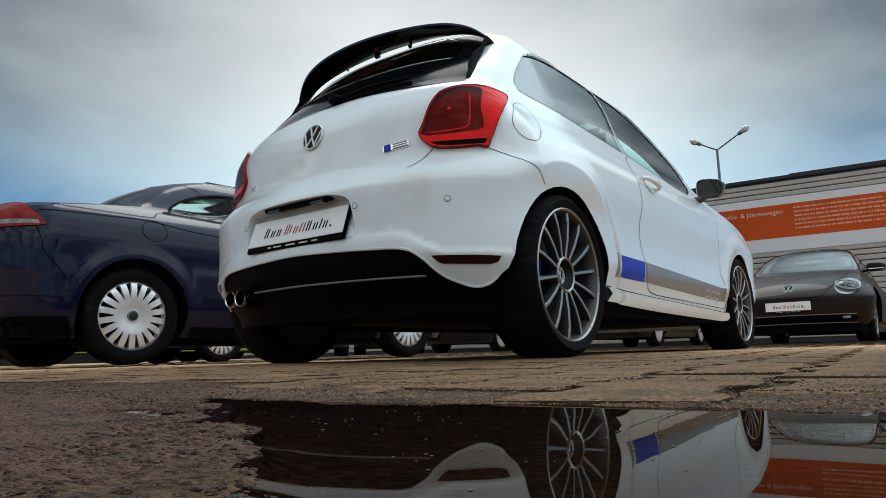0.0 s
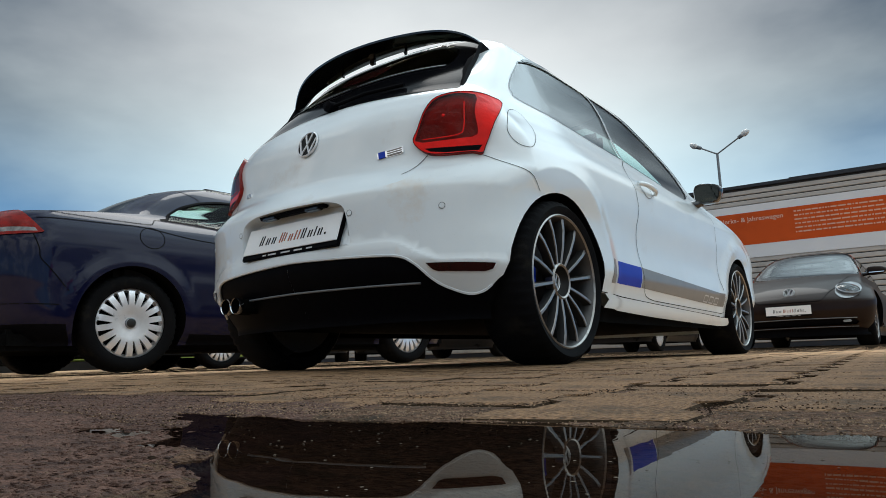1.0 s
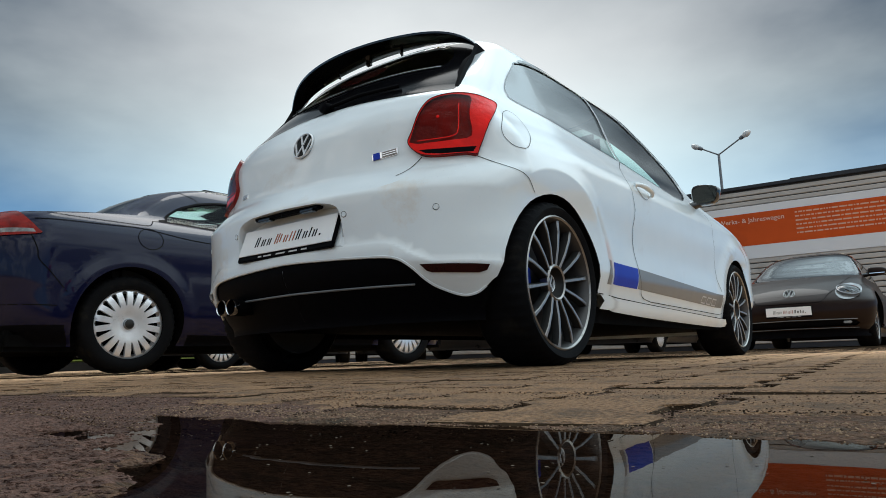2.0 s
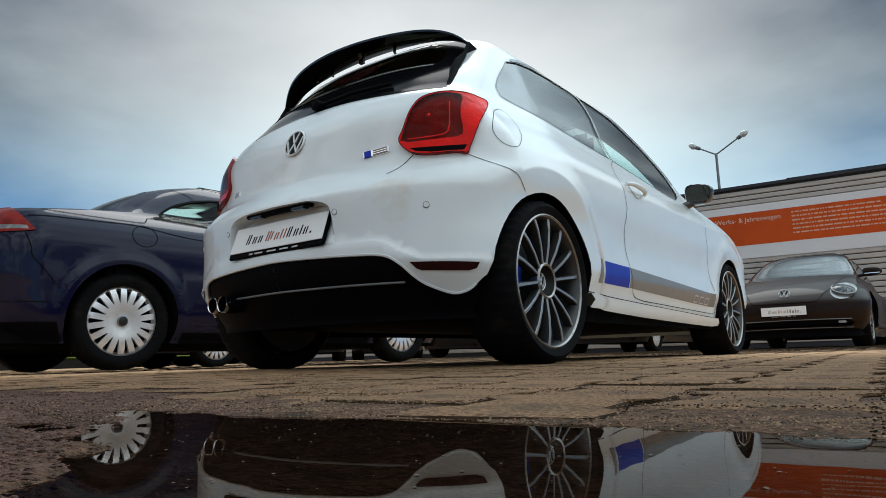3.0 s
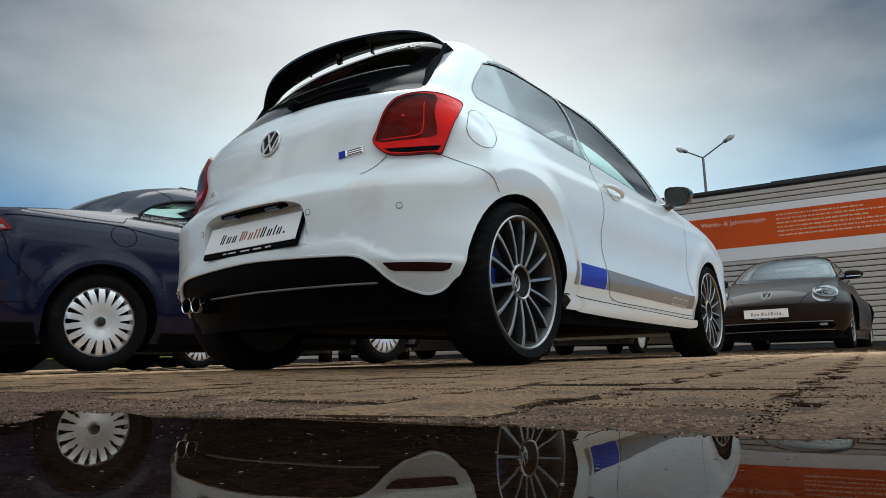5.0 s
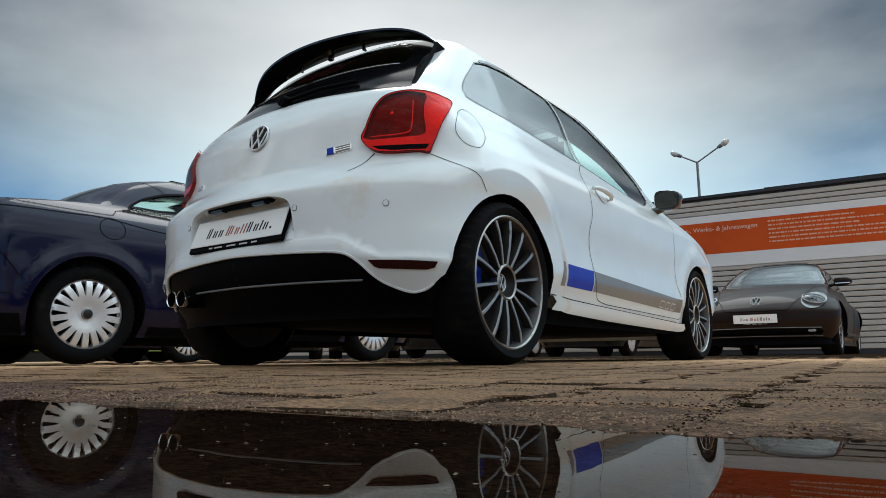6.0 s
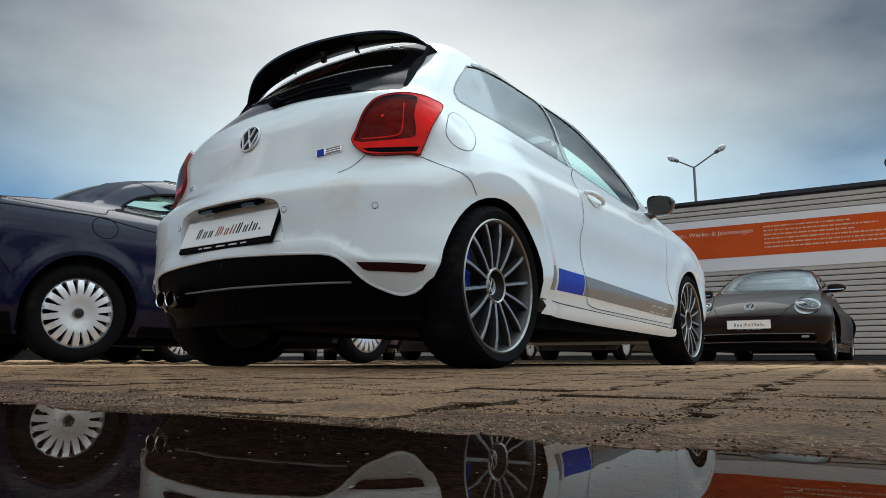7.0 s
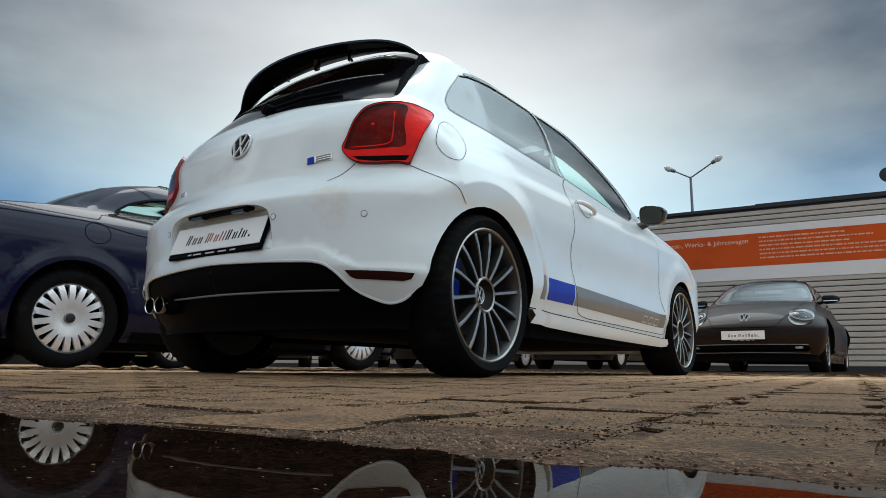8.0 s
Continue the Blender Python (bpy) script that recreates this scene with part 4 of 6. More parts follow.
    stripe_b = [side(0.487, 0.417), side(0.762, 0.413), side(0.752, 0.320), side(0.475, 0.323)]
    stripe_c = [side(0.770, 0.413), side(2.06, 0.366), side(2.06, 0.288), side(0.760, 0.321)]
    screen = [H.front(0.60, 0.96), (3.0, 0.96), (3.0, 1.36), H.front(0.33, 1.355)] + smooth_line([H.front(0.42, 1.30), H.front(0.49, 1.21), H.front(0.545, 1.09)], 3)
    cut = cut_skin(H, dict(arch_r=arch_r, arch_f=arch_f, brake_pod=brake_pod, dark=dark, clear=clear, lamp=lamp, quarter=quarter, drop=drop, clear_rear=clear_rear, window_rear=window_rear,
                           reflector=reflector, recess=recess, lower=lower, flap=flap, stripe_a=stripe_a, stripe_b=stripe_b, stripe_c=stripe_c, hatch=hatch, bumper=bumper,
                           sill=sill, under_sill=under_sill, door=door, screen=screen), 0.16, 1.40, 0.024,
                   [[rear(0.02 * k, 0.603) for k in range(39)], [rear(0.02 * k, 0.428 - 0.074 * ramp(0.02 * k, 0.44, 0.63)) for k in range(1, 38)],
                    [side(0.42 * math.cos(0.06 * k), 0.29 + 0.42 * math.sin(0.06 * k)) for k in range(4, 48)]])
    def sill_bulge(u, z):
        y = H.at(u, z).y
        mid = 0.247 - 0.028 * (y - 0.27) + 0.003 * (y - 0.27) ** 2
        return 0.036 * max(0.0, min(1.0, (y - 0.27) / 0.05, (2.145 - y) / 0.03)) ** 0.5 * math.sqrt(max(0.0, 1 - ((z - mid) / 0.031) ** 2))

    skin_part("body_shell", H, cut["shell"], WHITE, car)
    part("roof", box((0, 0.75, 1.405), (0.72, 1.0, 0.012), 0.004), WHITE, car)
    skin_part("tailgate", H, cut["hatch"], WHITE, car)
    bumper_ob = skin_part("bumper", H, cut["bumper"], BOUNCE_WHITE, car, label="white rear bumper with a painted brown tinge of ground bounce")
    for s in (1, -1):
        skin_part("door", H, cut["door"] + cut["stripe_c"], WHITE, car, (s,))
        skin_part("sill", H, cut["sill"], WHITE, car, (s,), extra=sill_bulge)
        skin_part("floor_edge", H, cut["under_sill"], UNDER, car, (s,), -0.01)
        skin_part("quarter_panel_strip", H, cut["stripe_a"] + cut["stripe_b"], WHITE, car, (s,))
        skin_part("fuel_flap" if s > 0 else "blank_panel", H, cut["flap"], WHITE, car, (s,))
        light = skin_part("tail_lamp", H, cut["lamp"] + cut["dark"] + cut["clear"], LAMP_BODY, car, (s,), 0.001, "red tail lamp with a smoked inner field")
        skin_part("red_lens", H, cut["lamp"], RED_LENS, light, (s,), 0.014)
        skin_part("smoked_field", H, cut["dark"], SMOKE_GLASS, light, (s,), 0.014)
        skin_part("reversing_lens", H, cut["clear"], BLACK, light, (s,), 0.0142)
        rim_strip(H, lamp, light, s, -0.002, 0.0155, DIM_RED)
        for a, b, c, d in ((0.535, 0.745, 0.556, 0.735), (0.625, 0.747, 0.626, 0.733), (0.696, 0.748, 0.690, 0.733)):
            seam(H, [rear(a, b), rear(c, d)], light, s, 0.004, 0.0136, CLEAR_LENS, "lens_rib", 1)
        # rim round the lens, and glowing-red inner ring
        seam(H, lamp + lamp[:1], light, s, 0.0025, 0.0155, BLACK, "lens_gasket", 1)
        ring = smooth_line([rear(0.520, 0.788), rear(0.60, 0.790), rear(0.640, 0.797), rear(0.652, 0.82), rear(0.640, 0.915)], 5)
        seam(H, ring, light, s, 0.004, 0.0150, RED_LENS, "light_guide", 1)
        seam(H, smooth_line([rear(0.512, 0.774), rear(0.62, 0.776), rear(0.672, 0.781), rear(0.690, 0.80), rear(0.680, 0.87), rear(0.664, 0.94)], 4), light, s, 0.007, 0.0136, RED_LENS, "light_guide", 1)
        skin_part("quarter_window", H, cut["quarter"], PRIVACY, car, (s,), -0.003, "tinted quarter window mirroring the sky")
        skin_part("door_window", H, cut["drop"], GLASS, car, (s,), -0.003)
        skin_part("side_reflector", H, cut["reflector"], REFLECTOR, car, (s,), 0.004, "dark red reflector strip")
        skin_part("grey_stripe", H, cut["stripe_a"], GREY, car, (s,), 0.0012)
        skin_part("blue_stripe", H, cut["stripe_b"], BLUE, car, (s,), 0.0012, "blue side stripe")
        long_stripe = skin_part("grey_stripe", H, cut["stripe_c"], GREY, car, (s,), 0.0012, "long grey side stripe")
        # the mark on the stripe: plain pale strokes
        for y0, z0 in ((1.70, 0.340), (1.80, 0.3375), (1.90, 0.335)):
            k = [side(y0 + 0.012, z0), side(y0 + 0.080, z0 - 0.002), side(y0 + 0.068, z0 - 0.036), side(y0, z0 - 0.034)]
            seam(H, k + k[:1], long_stripe, s, 0.008, 0.0024, PALE, "pale_stroke", 1)
        # bulb and its bright ring behind the smoked field
        p, n = H.at(*rear(0.588, 0.868)), H.normal(*rear(0.588, 0.868))
        bm = bmesh.new()
        add_lathe(bm, [(0.0001, 0.0012), (0.004, 0.001), (0.006, 0.0)], 20, "z", Matrix.Diagonal((s, 1, 1, 1)) @ Matrix.Translation(p + n * 0.0142) @ n.to_track_quat("Z", "Y").to_matrix().to_4x4())
        part("bulb", bm, RED_LENS, light)
        # panel gaps
        seam(H, door, car, s, 0.0032, 0.0016, per=1)
        # dark line drawn for the shade along the sill's top edge
        seam(H, along(side, [(0.30, 0.279), (0.97, 0.258), (2.10, 0.229)]), car, s, 0.004, 0.002, per=1)
        seam(H, flap + flap[:1], car, s, 0.0019, 0.0014, per=1)
        seam(H, along(side, [(-0.345, 0.717), (-0.296, 0.678), (-0.214, 0.646), (-0.155, 0.605)]), car, s, 0.0024, 0.0014, per=1)
        seam(H, along(rear, [(0.535, 0.732), (0.521, 0.712), (0.504, 0.690), (0.488, 0.672), (0.472, 0.662)]), car, s, 0.0032, 0.0012, per=1)
        seam(H, quarter + quarter[:1], car, s, 0.006, 0.002, GLOSS_BLACK, "window_seal", 1)
        seam(H, drop + drop[:1], car, s, 0.007, 0.002, GLOSS_BLACK, "window_seal", 1)
        seam(H, [side(0.868, 0.966), side(0.85, 1.12), side(0.806, 1.325)], car, s, 0.008, 0.0026, ALLOY, "pillar_trim")
        seam(H, [side(0.16, 1.272), side(0.3, 1.307), side(0.52, 1.330), side(0.82, 1.334), side(1.187, 1.316), side(1.46, 1.238), side(1.69, 1.137), side(1.86, 1.03)], car, s, 0.015, 0.004, GLOSS_BLACK, "roof_seal")
        for x, z in ((0.627, 0.531), (0.303, 0.540)):
            p, n = H.at(*rear(x, z)), H.normal(*rear(x, z))
            bm = bmesh.new()
            q = Matrix.Translation((p.x, p.y, p.z)) @ n.to_track_quat("Z", "Y").to_matrix().to_4x4()
            add_lathe(bm, [(0.0001, 0.0022), (0.0085, 0.0022), (0.0098, 0.0005), (0.0125, 0.0005), (0.0125, 0.0)], 20, "z", q)
            if s < 0:
                bmesh.ops.scale(bm, vec=(-1, 1, 1), verts=bm.verts)
            part("parking_sensor", bm, WHITE, bumper_ob)
            bm = bmesh.new()
            add_lathe(bm, [(0.0100, 0.0008), (0.0101, 0.0013), (0.0112, 0.0013), (0.0113, 0.0008)], 20, "z", q)
            if s < 0:
                bmesh.ops.scale(bm, vec=(-1, 1, 1), verts=bm.verts)
            part("sensor_gap", bm, SEAM, bumper_ob)
        # door handle: dished cup and grip bar
        p, n = H.at(*side(0.885, 0.79)), H.normal(*side(0.885, 0.79))
        bm = bmesh.new()
        pts = [H.at(*side(0.765 + 0.20 * k / 8, 0.803 - 0.02 * k / 8)) + n * (0.008 + 0.022 * math.sin(math.pi * k / 8) ** 0.5) for k in range(9)]
        add_tube(bm, [(q.x * s, q.y, q.z) for q in pts], lambda t: 0.0135 - 0.004 * abs(2 * t - 1), 10)
        handle = part("door_handle", bm, WHITE, car)
        cup = smooth_line([side(0.80, 0.80), side(0.84, 0.825), side(0.90, 0.822), side(0.935, 0.79), side(0.90, 0.755), side(0.84, 0.762)], 4, True)
        c = (sum(p[0] for p in cup) / len(cup), sum(p[1] for p in cup) / len(cup))
        skin_part("handle_cup", H, [[c, cup[k], cup[(k + 1) % len(cup)]] for k in range(len(cup))], WHITE, handle, (s,), 0.0015)
        seam(H, cup + cup[:1], handle, s, 0.0014, 0.002, name="cup_edge", per=1)
    # wide rear glazing: black border, clear middle
    rear_window = skin_part("rear_window", H, cut["window_rear"], BORDER, car, (1, -1), 0.001, "rear window with a black printed border")
    skin_part("pane", H, cut["clear_rear"], REAR_PANE, rear_window, (1, -1), 0.0005)
    skin_part("brake_light_pod", H, cut["brake_pod"], DARK_LENS, rear_window, (1, -1), 0.003, "dark red high brake light behind the glass")
    # pale strip that stands for the sky's glint on the glass's lower bend
    for s in (1, -1):
        seam(H, [rear(0.02, 1.182), rear(0.2, 1.178), rear(0.46, 1.162)], rear_window, s, 0.006, 0.007, SILVER, "pane_glint")
    skin_part("windscreen", H, cut["screen"], CLEAR_SCREEN, car, (1, -1), -0.002)
    pillar = [t for t in cut["shell"] if 1.80 < sum(p[0] for p in t) / 3 < 2.7 and sum(p[1] for p in t) / 3 > 0.975]
    for s in (1, -1):
        skin_part("pillar_trim", H, pillar, TRIM, car, (s,), -0.018)
    # wiper
    bm = bmesh.new()
    add_tube(bm, [H.at(*rear(0.02, 1.062)) + Vector((0, -0.02, 0)), H.at(*rear(0.18, 1.075)) + Vector((0, -0.025, 0)), H.at(*rear(0.36, 1.072)) + Vector((0, -0.018, 0))], 0.008, 8)
    add_lathe(bm, [(0.0001, -0.045), (0.022, -0.04), (0.026, 0.0)], 20, "y", Matrix.Translation(H.at(*rear(0.0, 1.06))))
    part("wiper", bm, BLACK, car, "black rear wiper")
    # lower valance with a chrome edge line
    diffuser = skin_part("diffuser", H, cut["lower"], BLACK, car, (1, -1), -0.012, "black lower valance")
    for s in (1, -1):
        bm = bmesh.new()
        add_tube(bm, [(p.x * s, p.y + 0.007, p.z) for p in (H.at(*rear(0.0531 * k, 0.286 - 0.0005 * k)) for k in range(11))], 0.0042, 8)
        part("edge_line", bm, STEEL, diffuser)
        edge = smooth_line([rear(0.0, 0.396), rear(0.087, 0.394), rear(0.353, 0.383), rear(0.482, 0.373), rear(0.538, 0.342), rear(0.575, 0.295), rear(0.607, 0.267), rear(0.66, 0.242), rear(0.70, 0.249), rear(0.728, 0.270)], 4)
        bm = bmesh.new()
        add_tube(bm, [(p.x * s, p.y + 0.004, p.z) for p in (H.at(*e) for e in edge)], 0.006, 6)
        part("bumper_edge", bm, WHITE, bumper_ob)
    # rain drops on the rear corner
    rng, bm = random.Random(21), bmesh.new()
    for k in range(170):
        x, z = rng.uniform(0.30, 0.76), rng.uniform(0.36, 0.70)
        if x < 0.5 and rng.random() < 0.6 or (x < 0.32 and z < 0.6):
            continue
        uz = rear(x, z)
        p, n, r = H.at(*uz), H.normal(*uz), rng.uniform(0.0005, 0.0017)
        q = Matrix.Translation(p + n * 0.0002) @ n.to_track_quat("Z", "Y").to_matrix().to_4x4()
        add_lathe(bm, [(r, 0.0), (r * 0.8, r * 0.42), (0.0001, r * 0.6)], 7, "z", q)
    drops = part("rain_drops", bm, DROPS, bumper_ob, "small rain drops on the white paint")
    drops["kind"] = "stuff"
    # plate recess
    bm = bmesh.new()
    loop = [(p.x, p.y, p.z) for p in (H.at(*q) for q in densify(recess, 0.03)[:-1] if q[0] > 0.001)]
    loop = [(0, H.tail(0.6), 0.600)] + [q for q in loop if q[0] > 0.002] + [(0, H.tail(0.428), 0.428)]
    full = [(-x, y, z) for x, y, z in loop[::-1] if x > 0] + loop
    front = [bm.verts.new(p) for p in full]
    back = [bm.verts.new((x * 0.955, -0.556 + 0.34 * (z - 0.515), 0.515 + (z - 0.515) * 0.93)) for x, y, z in full]
    for i in range(len(front) - 1):
        bm.faces.new((front[i], front[i + 1], back[i + 1], back[i]))
    bm.faces.new((front[-1], front[0], back[0], back[-1]))
    bm.faces.new(back)
    part("plate_recess", bm, WHITE, car)
    part("plate_lamp_bar", box((0, -0.578, 0.590), (0.36, 0.03, 0.016), 0.004), BLACK, car)
    for x in (-0.12, 0.12):
        part("plate_lamp", box((x, -0.583, 0.581), (0.07, 0.03, 0.010), 0.003), GLOSS_BLACK, car)
    number_plate(car, Matrix.Translation((0, -0.583, 0.501)) @ Matrix.Rotation(radians(-19), 4, "X"))
    # emblem, model badges
    p, n = H.at(0, 0.872), H.normal(0, 0.872)
    badge_mark(0.056, 0.007, car, "badge", Matrix.Translation(p + n * 0.004) @ Matrix.Rotation(-math.atan2(n.z, -n.y), 4, "X"))
    p, n = H.at(*rear(0.398, 0.760)), H.normal(*rear(0.398, 0.760))
    m = Matrix.Translation(p + n * 0.003) @ (-n).to_track_quat("Y", "Z").to_matrix().to_4x4()
    m = m @ Matrix.Rotation(radians(-7), 4, "Y")
    r_badge = part("model_badge", add_box(bmesh.new(), (0, 0, 0), (0.104, 0.005, 0.026), 0.002, m), CHROME, car, "chrome model badge with a blue field")
    part("blue_field", add_box(bmesh.new(), (0, 0, 0), (0.026, 0.003, 0.024), 0, m @ Matrix.Translation((-0.033, -0.003, 0))), BLUE, r_badge)
    for k in range(3):
        part("grey_field", add_box(bmesh.new(), (0, 0, 0), (0.058, 0.002, 0.004), 0, m @ Matrix.Translation((0.018, -0.003, 0.008 - 0.008 * k))), GREY, r_badge)
    p, n = H.at(*rear(0.40, 0.74)), H.normal(*rear(0.40, 0.74))
    m = Matrix.Diagonal((-1, 1, 1, 1)) @ Matrix.Translation(p + n * 0.002) @ (-n).to_track_quat("Y", "Z").to_matrix().to_4x4()
    for k in range(3):
        part("script_stroke", add_box(bmesh.new(), (0, 0, 0), (0.013, 0.004, 0.022), 0.001, m @ Matrix.Translation((0.017 * k - 0.017, 0, 0))), CHROME, car)
    # roof spoiler: a wing that floats over the top of the rear window on struts
    def edge_out(x):      # trailing edge
        a = abs(x) / 0.553
        return Vector((x, -0.275 + 0.177 * a * a, 1.349 + 0.001 * a * a - 0.076 * a ** 8))

    def edge_in(x):       # front of the underside
        a = abs(x) / 0.553
        return Vector((x * 0.985, -0.092 + 0.03 * a * a, 1.364 - 0.051 * a * a - 0.045 * a ** 8))
    bm = bmesh.new()
    rows = []
    for k in range(49):
        x = 0.553 * math.sin(math.pi / 2 * (k / 24 - 1))
        o, i = edge_out(x), edge_in(x)
        a = abs(x) / 0.553
        top = o + Vector((0, 0.02, 0.005))
        deep = i + Vector((0, 0.02 + 0.02 * (1 - a ** 3), 0.012 + 0.025 * (1 - a ** 4)))
        rows.append([bm.verts.new(p) for p in (i, o.lerp(i, 0.5) + Vector((0, -0.004, -0.006)), o + Vector((0, 0.002, -0.008)), o, top, deep, i + Vector((0, 0.010, 0.006)))])
    for a, b in zip(rows, rows[1:]):
        for j in range(7):
            bm.faces.new((a[j], a[(j + 1) % 7], b[(j + 1) % 7], b[j]))
    bm.faces.new(rows[0])
    bm.faces.new(rows[-1][::-1])
    wing = part("roof_spoiler", bm, GLOSS_BLACK, car, "large gloss black roof spoiler on struts")
    for x, w in ((0.0, 0.026), (0.19, 0.006), (-0.19, 0.006)):
        p = edge_in(x)
        part("strut", box((x, p.y - 0.032, p.z - 0.010), (w, 0.016, 0.04), 0.002), GLOSS_BLACK, wing)
    for s in (1, -1):
        # side fin from the wing tip down the window's edge
        bm = bmesh.new()
        pts = [(edge_out(0.553), edge_in(0.553)), (H.at(*rear(0.548, 1.20)) + Vector((0.008, -0.030, 0)), H.at(*rear(0.515, 1.20))), (H.at(*rear(0.564, 1.12)) + Vector((0.005, -0.018, 0)), H.at(*rear(0.54, 1.12))),
               (H.at(*rear(0.592, 1.025)) + Vector((0.001, -0.006, 0)), H.at(*rear(0.578, 1.025)))]
        prev = None
        for a, b in pts:
            row = [bm.verts.new((q.x * s, q.y, q.z)) for q in (b, a, a + Vector((0.004, 0.02, 0)), b + Vector((0.006, 0.05, 0)))]
            if prev:
                for j in range(4):
                    bm.faces.new((prev[j], prev[(j + 1) % 4], row[(j + 1) % 4], row[j]))
            else:
                bm.faces.new(row)
            prev = row
        bm.faces.new(prev[::-1])
        part("side_fin", bm, BLACK, wing)
    bm = bmesh.new()
    add_tube(bm, [(0.02, 0.10, 1.43), (0.02, 0.06, 1.475)], 0.006, 8)
    part("aerial", bm, BLACK, car)
    # door mirrors
    for s in (1, -1):
        bm = bmesh.new()
        bmesh.ops.create_uvsphere(bm, u_segments=24, v_segments=16, radius=1.0)
        for v in bm.verts:
            x, y, z = v.co
            y = math.copysign(abs(y) ** 0.7, y)
            z = math.copysign(abs(z) ** 0.6, z)
            x = math.copysign(abs(x) ** 0.75, x)
            v.co = Vector((0.080 * x * (1 + 0.12 * z), 0.055 * max(y, -0.55), 0.062 * z * (1 - 0.10 * x)))
        bmesh.ops.transform(bm, matrix=Matrix.Translation((s * 0.842, 1.87, 0.948)) @ Matrix.Diagonal((s, 1, 1, 1)) @ Matrix.Rotation(radians(6), 4, "Y"), verts=bm.verts)
        mirror = part("door_mirror", bm, GLOSS_BLACK, car, "black door mirror")
        bm = bmesh.new()
        bmesh.ops.create_circle(bm, cap_ends=True, segments=24, radius=1.0)
        for v in bm.verts:
            v.co = Vector((math.copysign(abs(v.co.x) ** 0.6, v.co.x) * 0.067, 0, math.copysign(abs(v.co.y) ** 0.6, v.co.y) * 0.050))
        bmesh.ops.transform(bm, matrix=Matrix.Translation((s * 0.842, 1.8365, 0.948)), verts=bm.verts)
        part("mirror_glass", bm, MIRROR, mirror)
        bm = bmesh.new()
        add_tube(bm, [(s * 0.745, 1.83, 0.885), (s * 0.775, 1.85, 0.89), (s * 0.805, 1.87, 0.905)], lambda t: 0.028 - 0.006 * t, 10)
        part("mirror_foot", bm, GLOSS_BLACK, mirror)
    # twin tail pipes, silencer, floor, axle
    for x in (-0.381, -0.318):
        bm = bmesh.new()
        add_lathe(bm, [(0.0265, 0.03), (0.0275, 0.0), (0.0305, -0.004), (0.0325, 0.002), (0.0325, 0.014), (0.031, 0.017)], 28, "y", Matrix.Translation((x, -0.595, 0.262)))
        pipe = part("tail_pipe", bm, CHROME, car, "chrome tail pipe")
        # black inner wall of the pipe
        bm = bmesh.new()
        add_lathe(bm, [(0.0266, -0.001), (0.0262, 0.03), (0.0255, 0.06), (0.0001, 0.06)], 24, "y", Matrix.Translation((x, -0.595, 0.262)))
        part("pipe_bore", bm, BLACK, pipe)
        bm = bmesh.new()
        add_lathe(bm, [(0.0305, 0.015), (0.029, 0.02), (0.029, 0.17)], 20, "y", Matrix.Translation((x, -0.595, 0.262)))
        part("pipe_end", bm, UNDER, pipe)
    bm = bmesh.new()
    add_tube(bm, [(-0.35, -0.43, 0.262), (-0.33, -0.38, 0.262), (0.15, -0.36, 0.255), (0.2, -0.36, 0.255)], 0.085, 14)
    part("silencer", bm, UNDER, car)
    part("floor_pan", box((0, 1.35, 0.215), (1.30, 3.4, 0.07), 0.02), UNDER, car)
    part("boot_floor", box((0, -0.27, 0.26), (1.02, 0.34, 0.12), 0.03), UNDER, car)
    bm = bmesh.new()
    add_tube(bm, [(-0.62, 0.0, 0.25), (-0.5, 0.12, 0.23), (0.5, 0.12, 0.23), (0.62, 0.0, 0.25)], 0.035, 10)
    part("rear_axle", bm, UNDER, car)
    for y in (0.0, 2.468):
        arch_liner(H, y, 0.285, 0.335 if y == 0 else 0.33, car)
    # cabin seen through the glass
    part("headliner", box((0, 0.77, 1.345), (0.96, 1.14, 0.012), 0.004), LINING, car)
    part("tailgate_lining", box((0, -0.006, 1.334), (0.70, 0.12, 0.008), 0.003), LINING, car)
    part("cabin_floor", box((0, 1.0, 0.60), (1.40, 2.4, 0.3), 0.05), CABIN, car)
    for x in (-0.36, 0.36):
        for y, z, h in ((0.35, 0.86, 0.34), (1.25, 0.88, 0.42)):
            part("seat_back", box((x, y, z), (0.46, 0.13, h), 0.05), CABIN, car)
            part("head_rest", box((x, y - 0.03, z + h / 2 + 0.09), (0.24, 0.08, 0.15), 0.035), CABIN, car)
    part("dashboard", box((0, 2.0, 0.80), (1.32, 0.35, 0.24), 0.06), CABIN, car)
    # wheels
    for y, turn in ((0.0, 0.364), (2.468, 0.1)):
        for s in (1, -1):
            spoked_wheel(car, s * 0.826, y, 0.297, s, turn=turn)
    return car


hatchback()


# ---- the ribbed hall with its banner ----
WALL_M = Matrix.Translation((-1.0, 14.8, 0.0)) @ Matrix.Rotation(radians(5), 4, "Z")


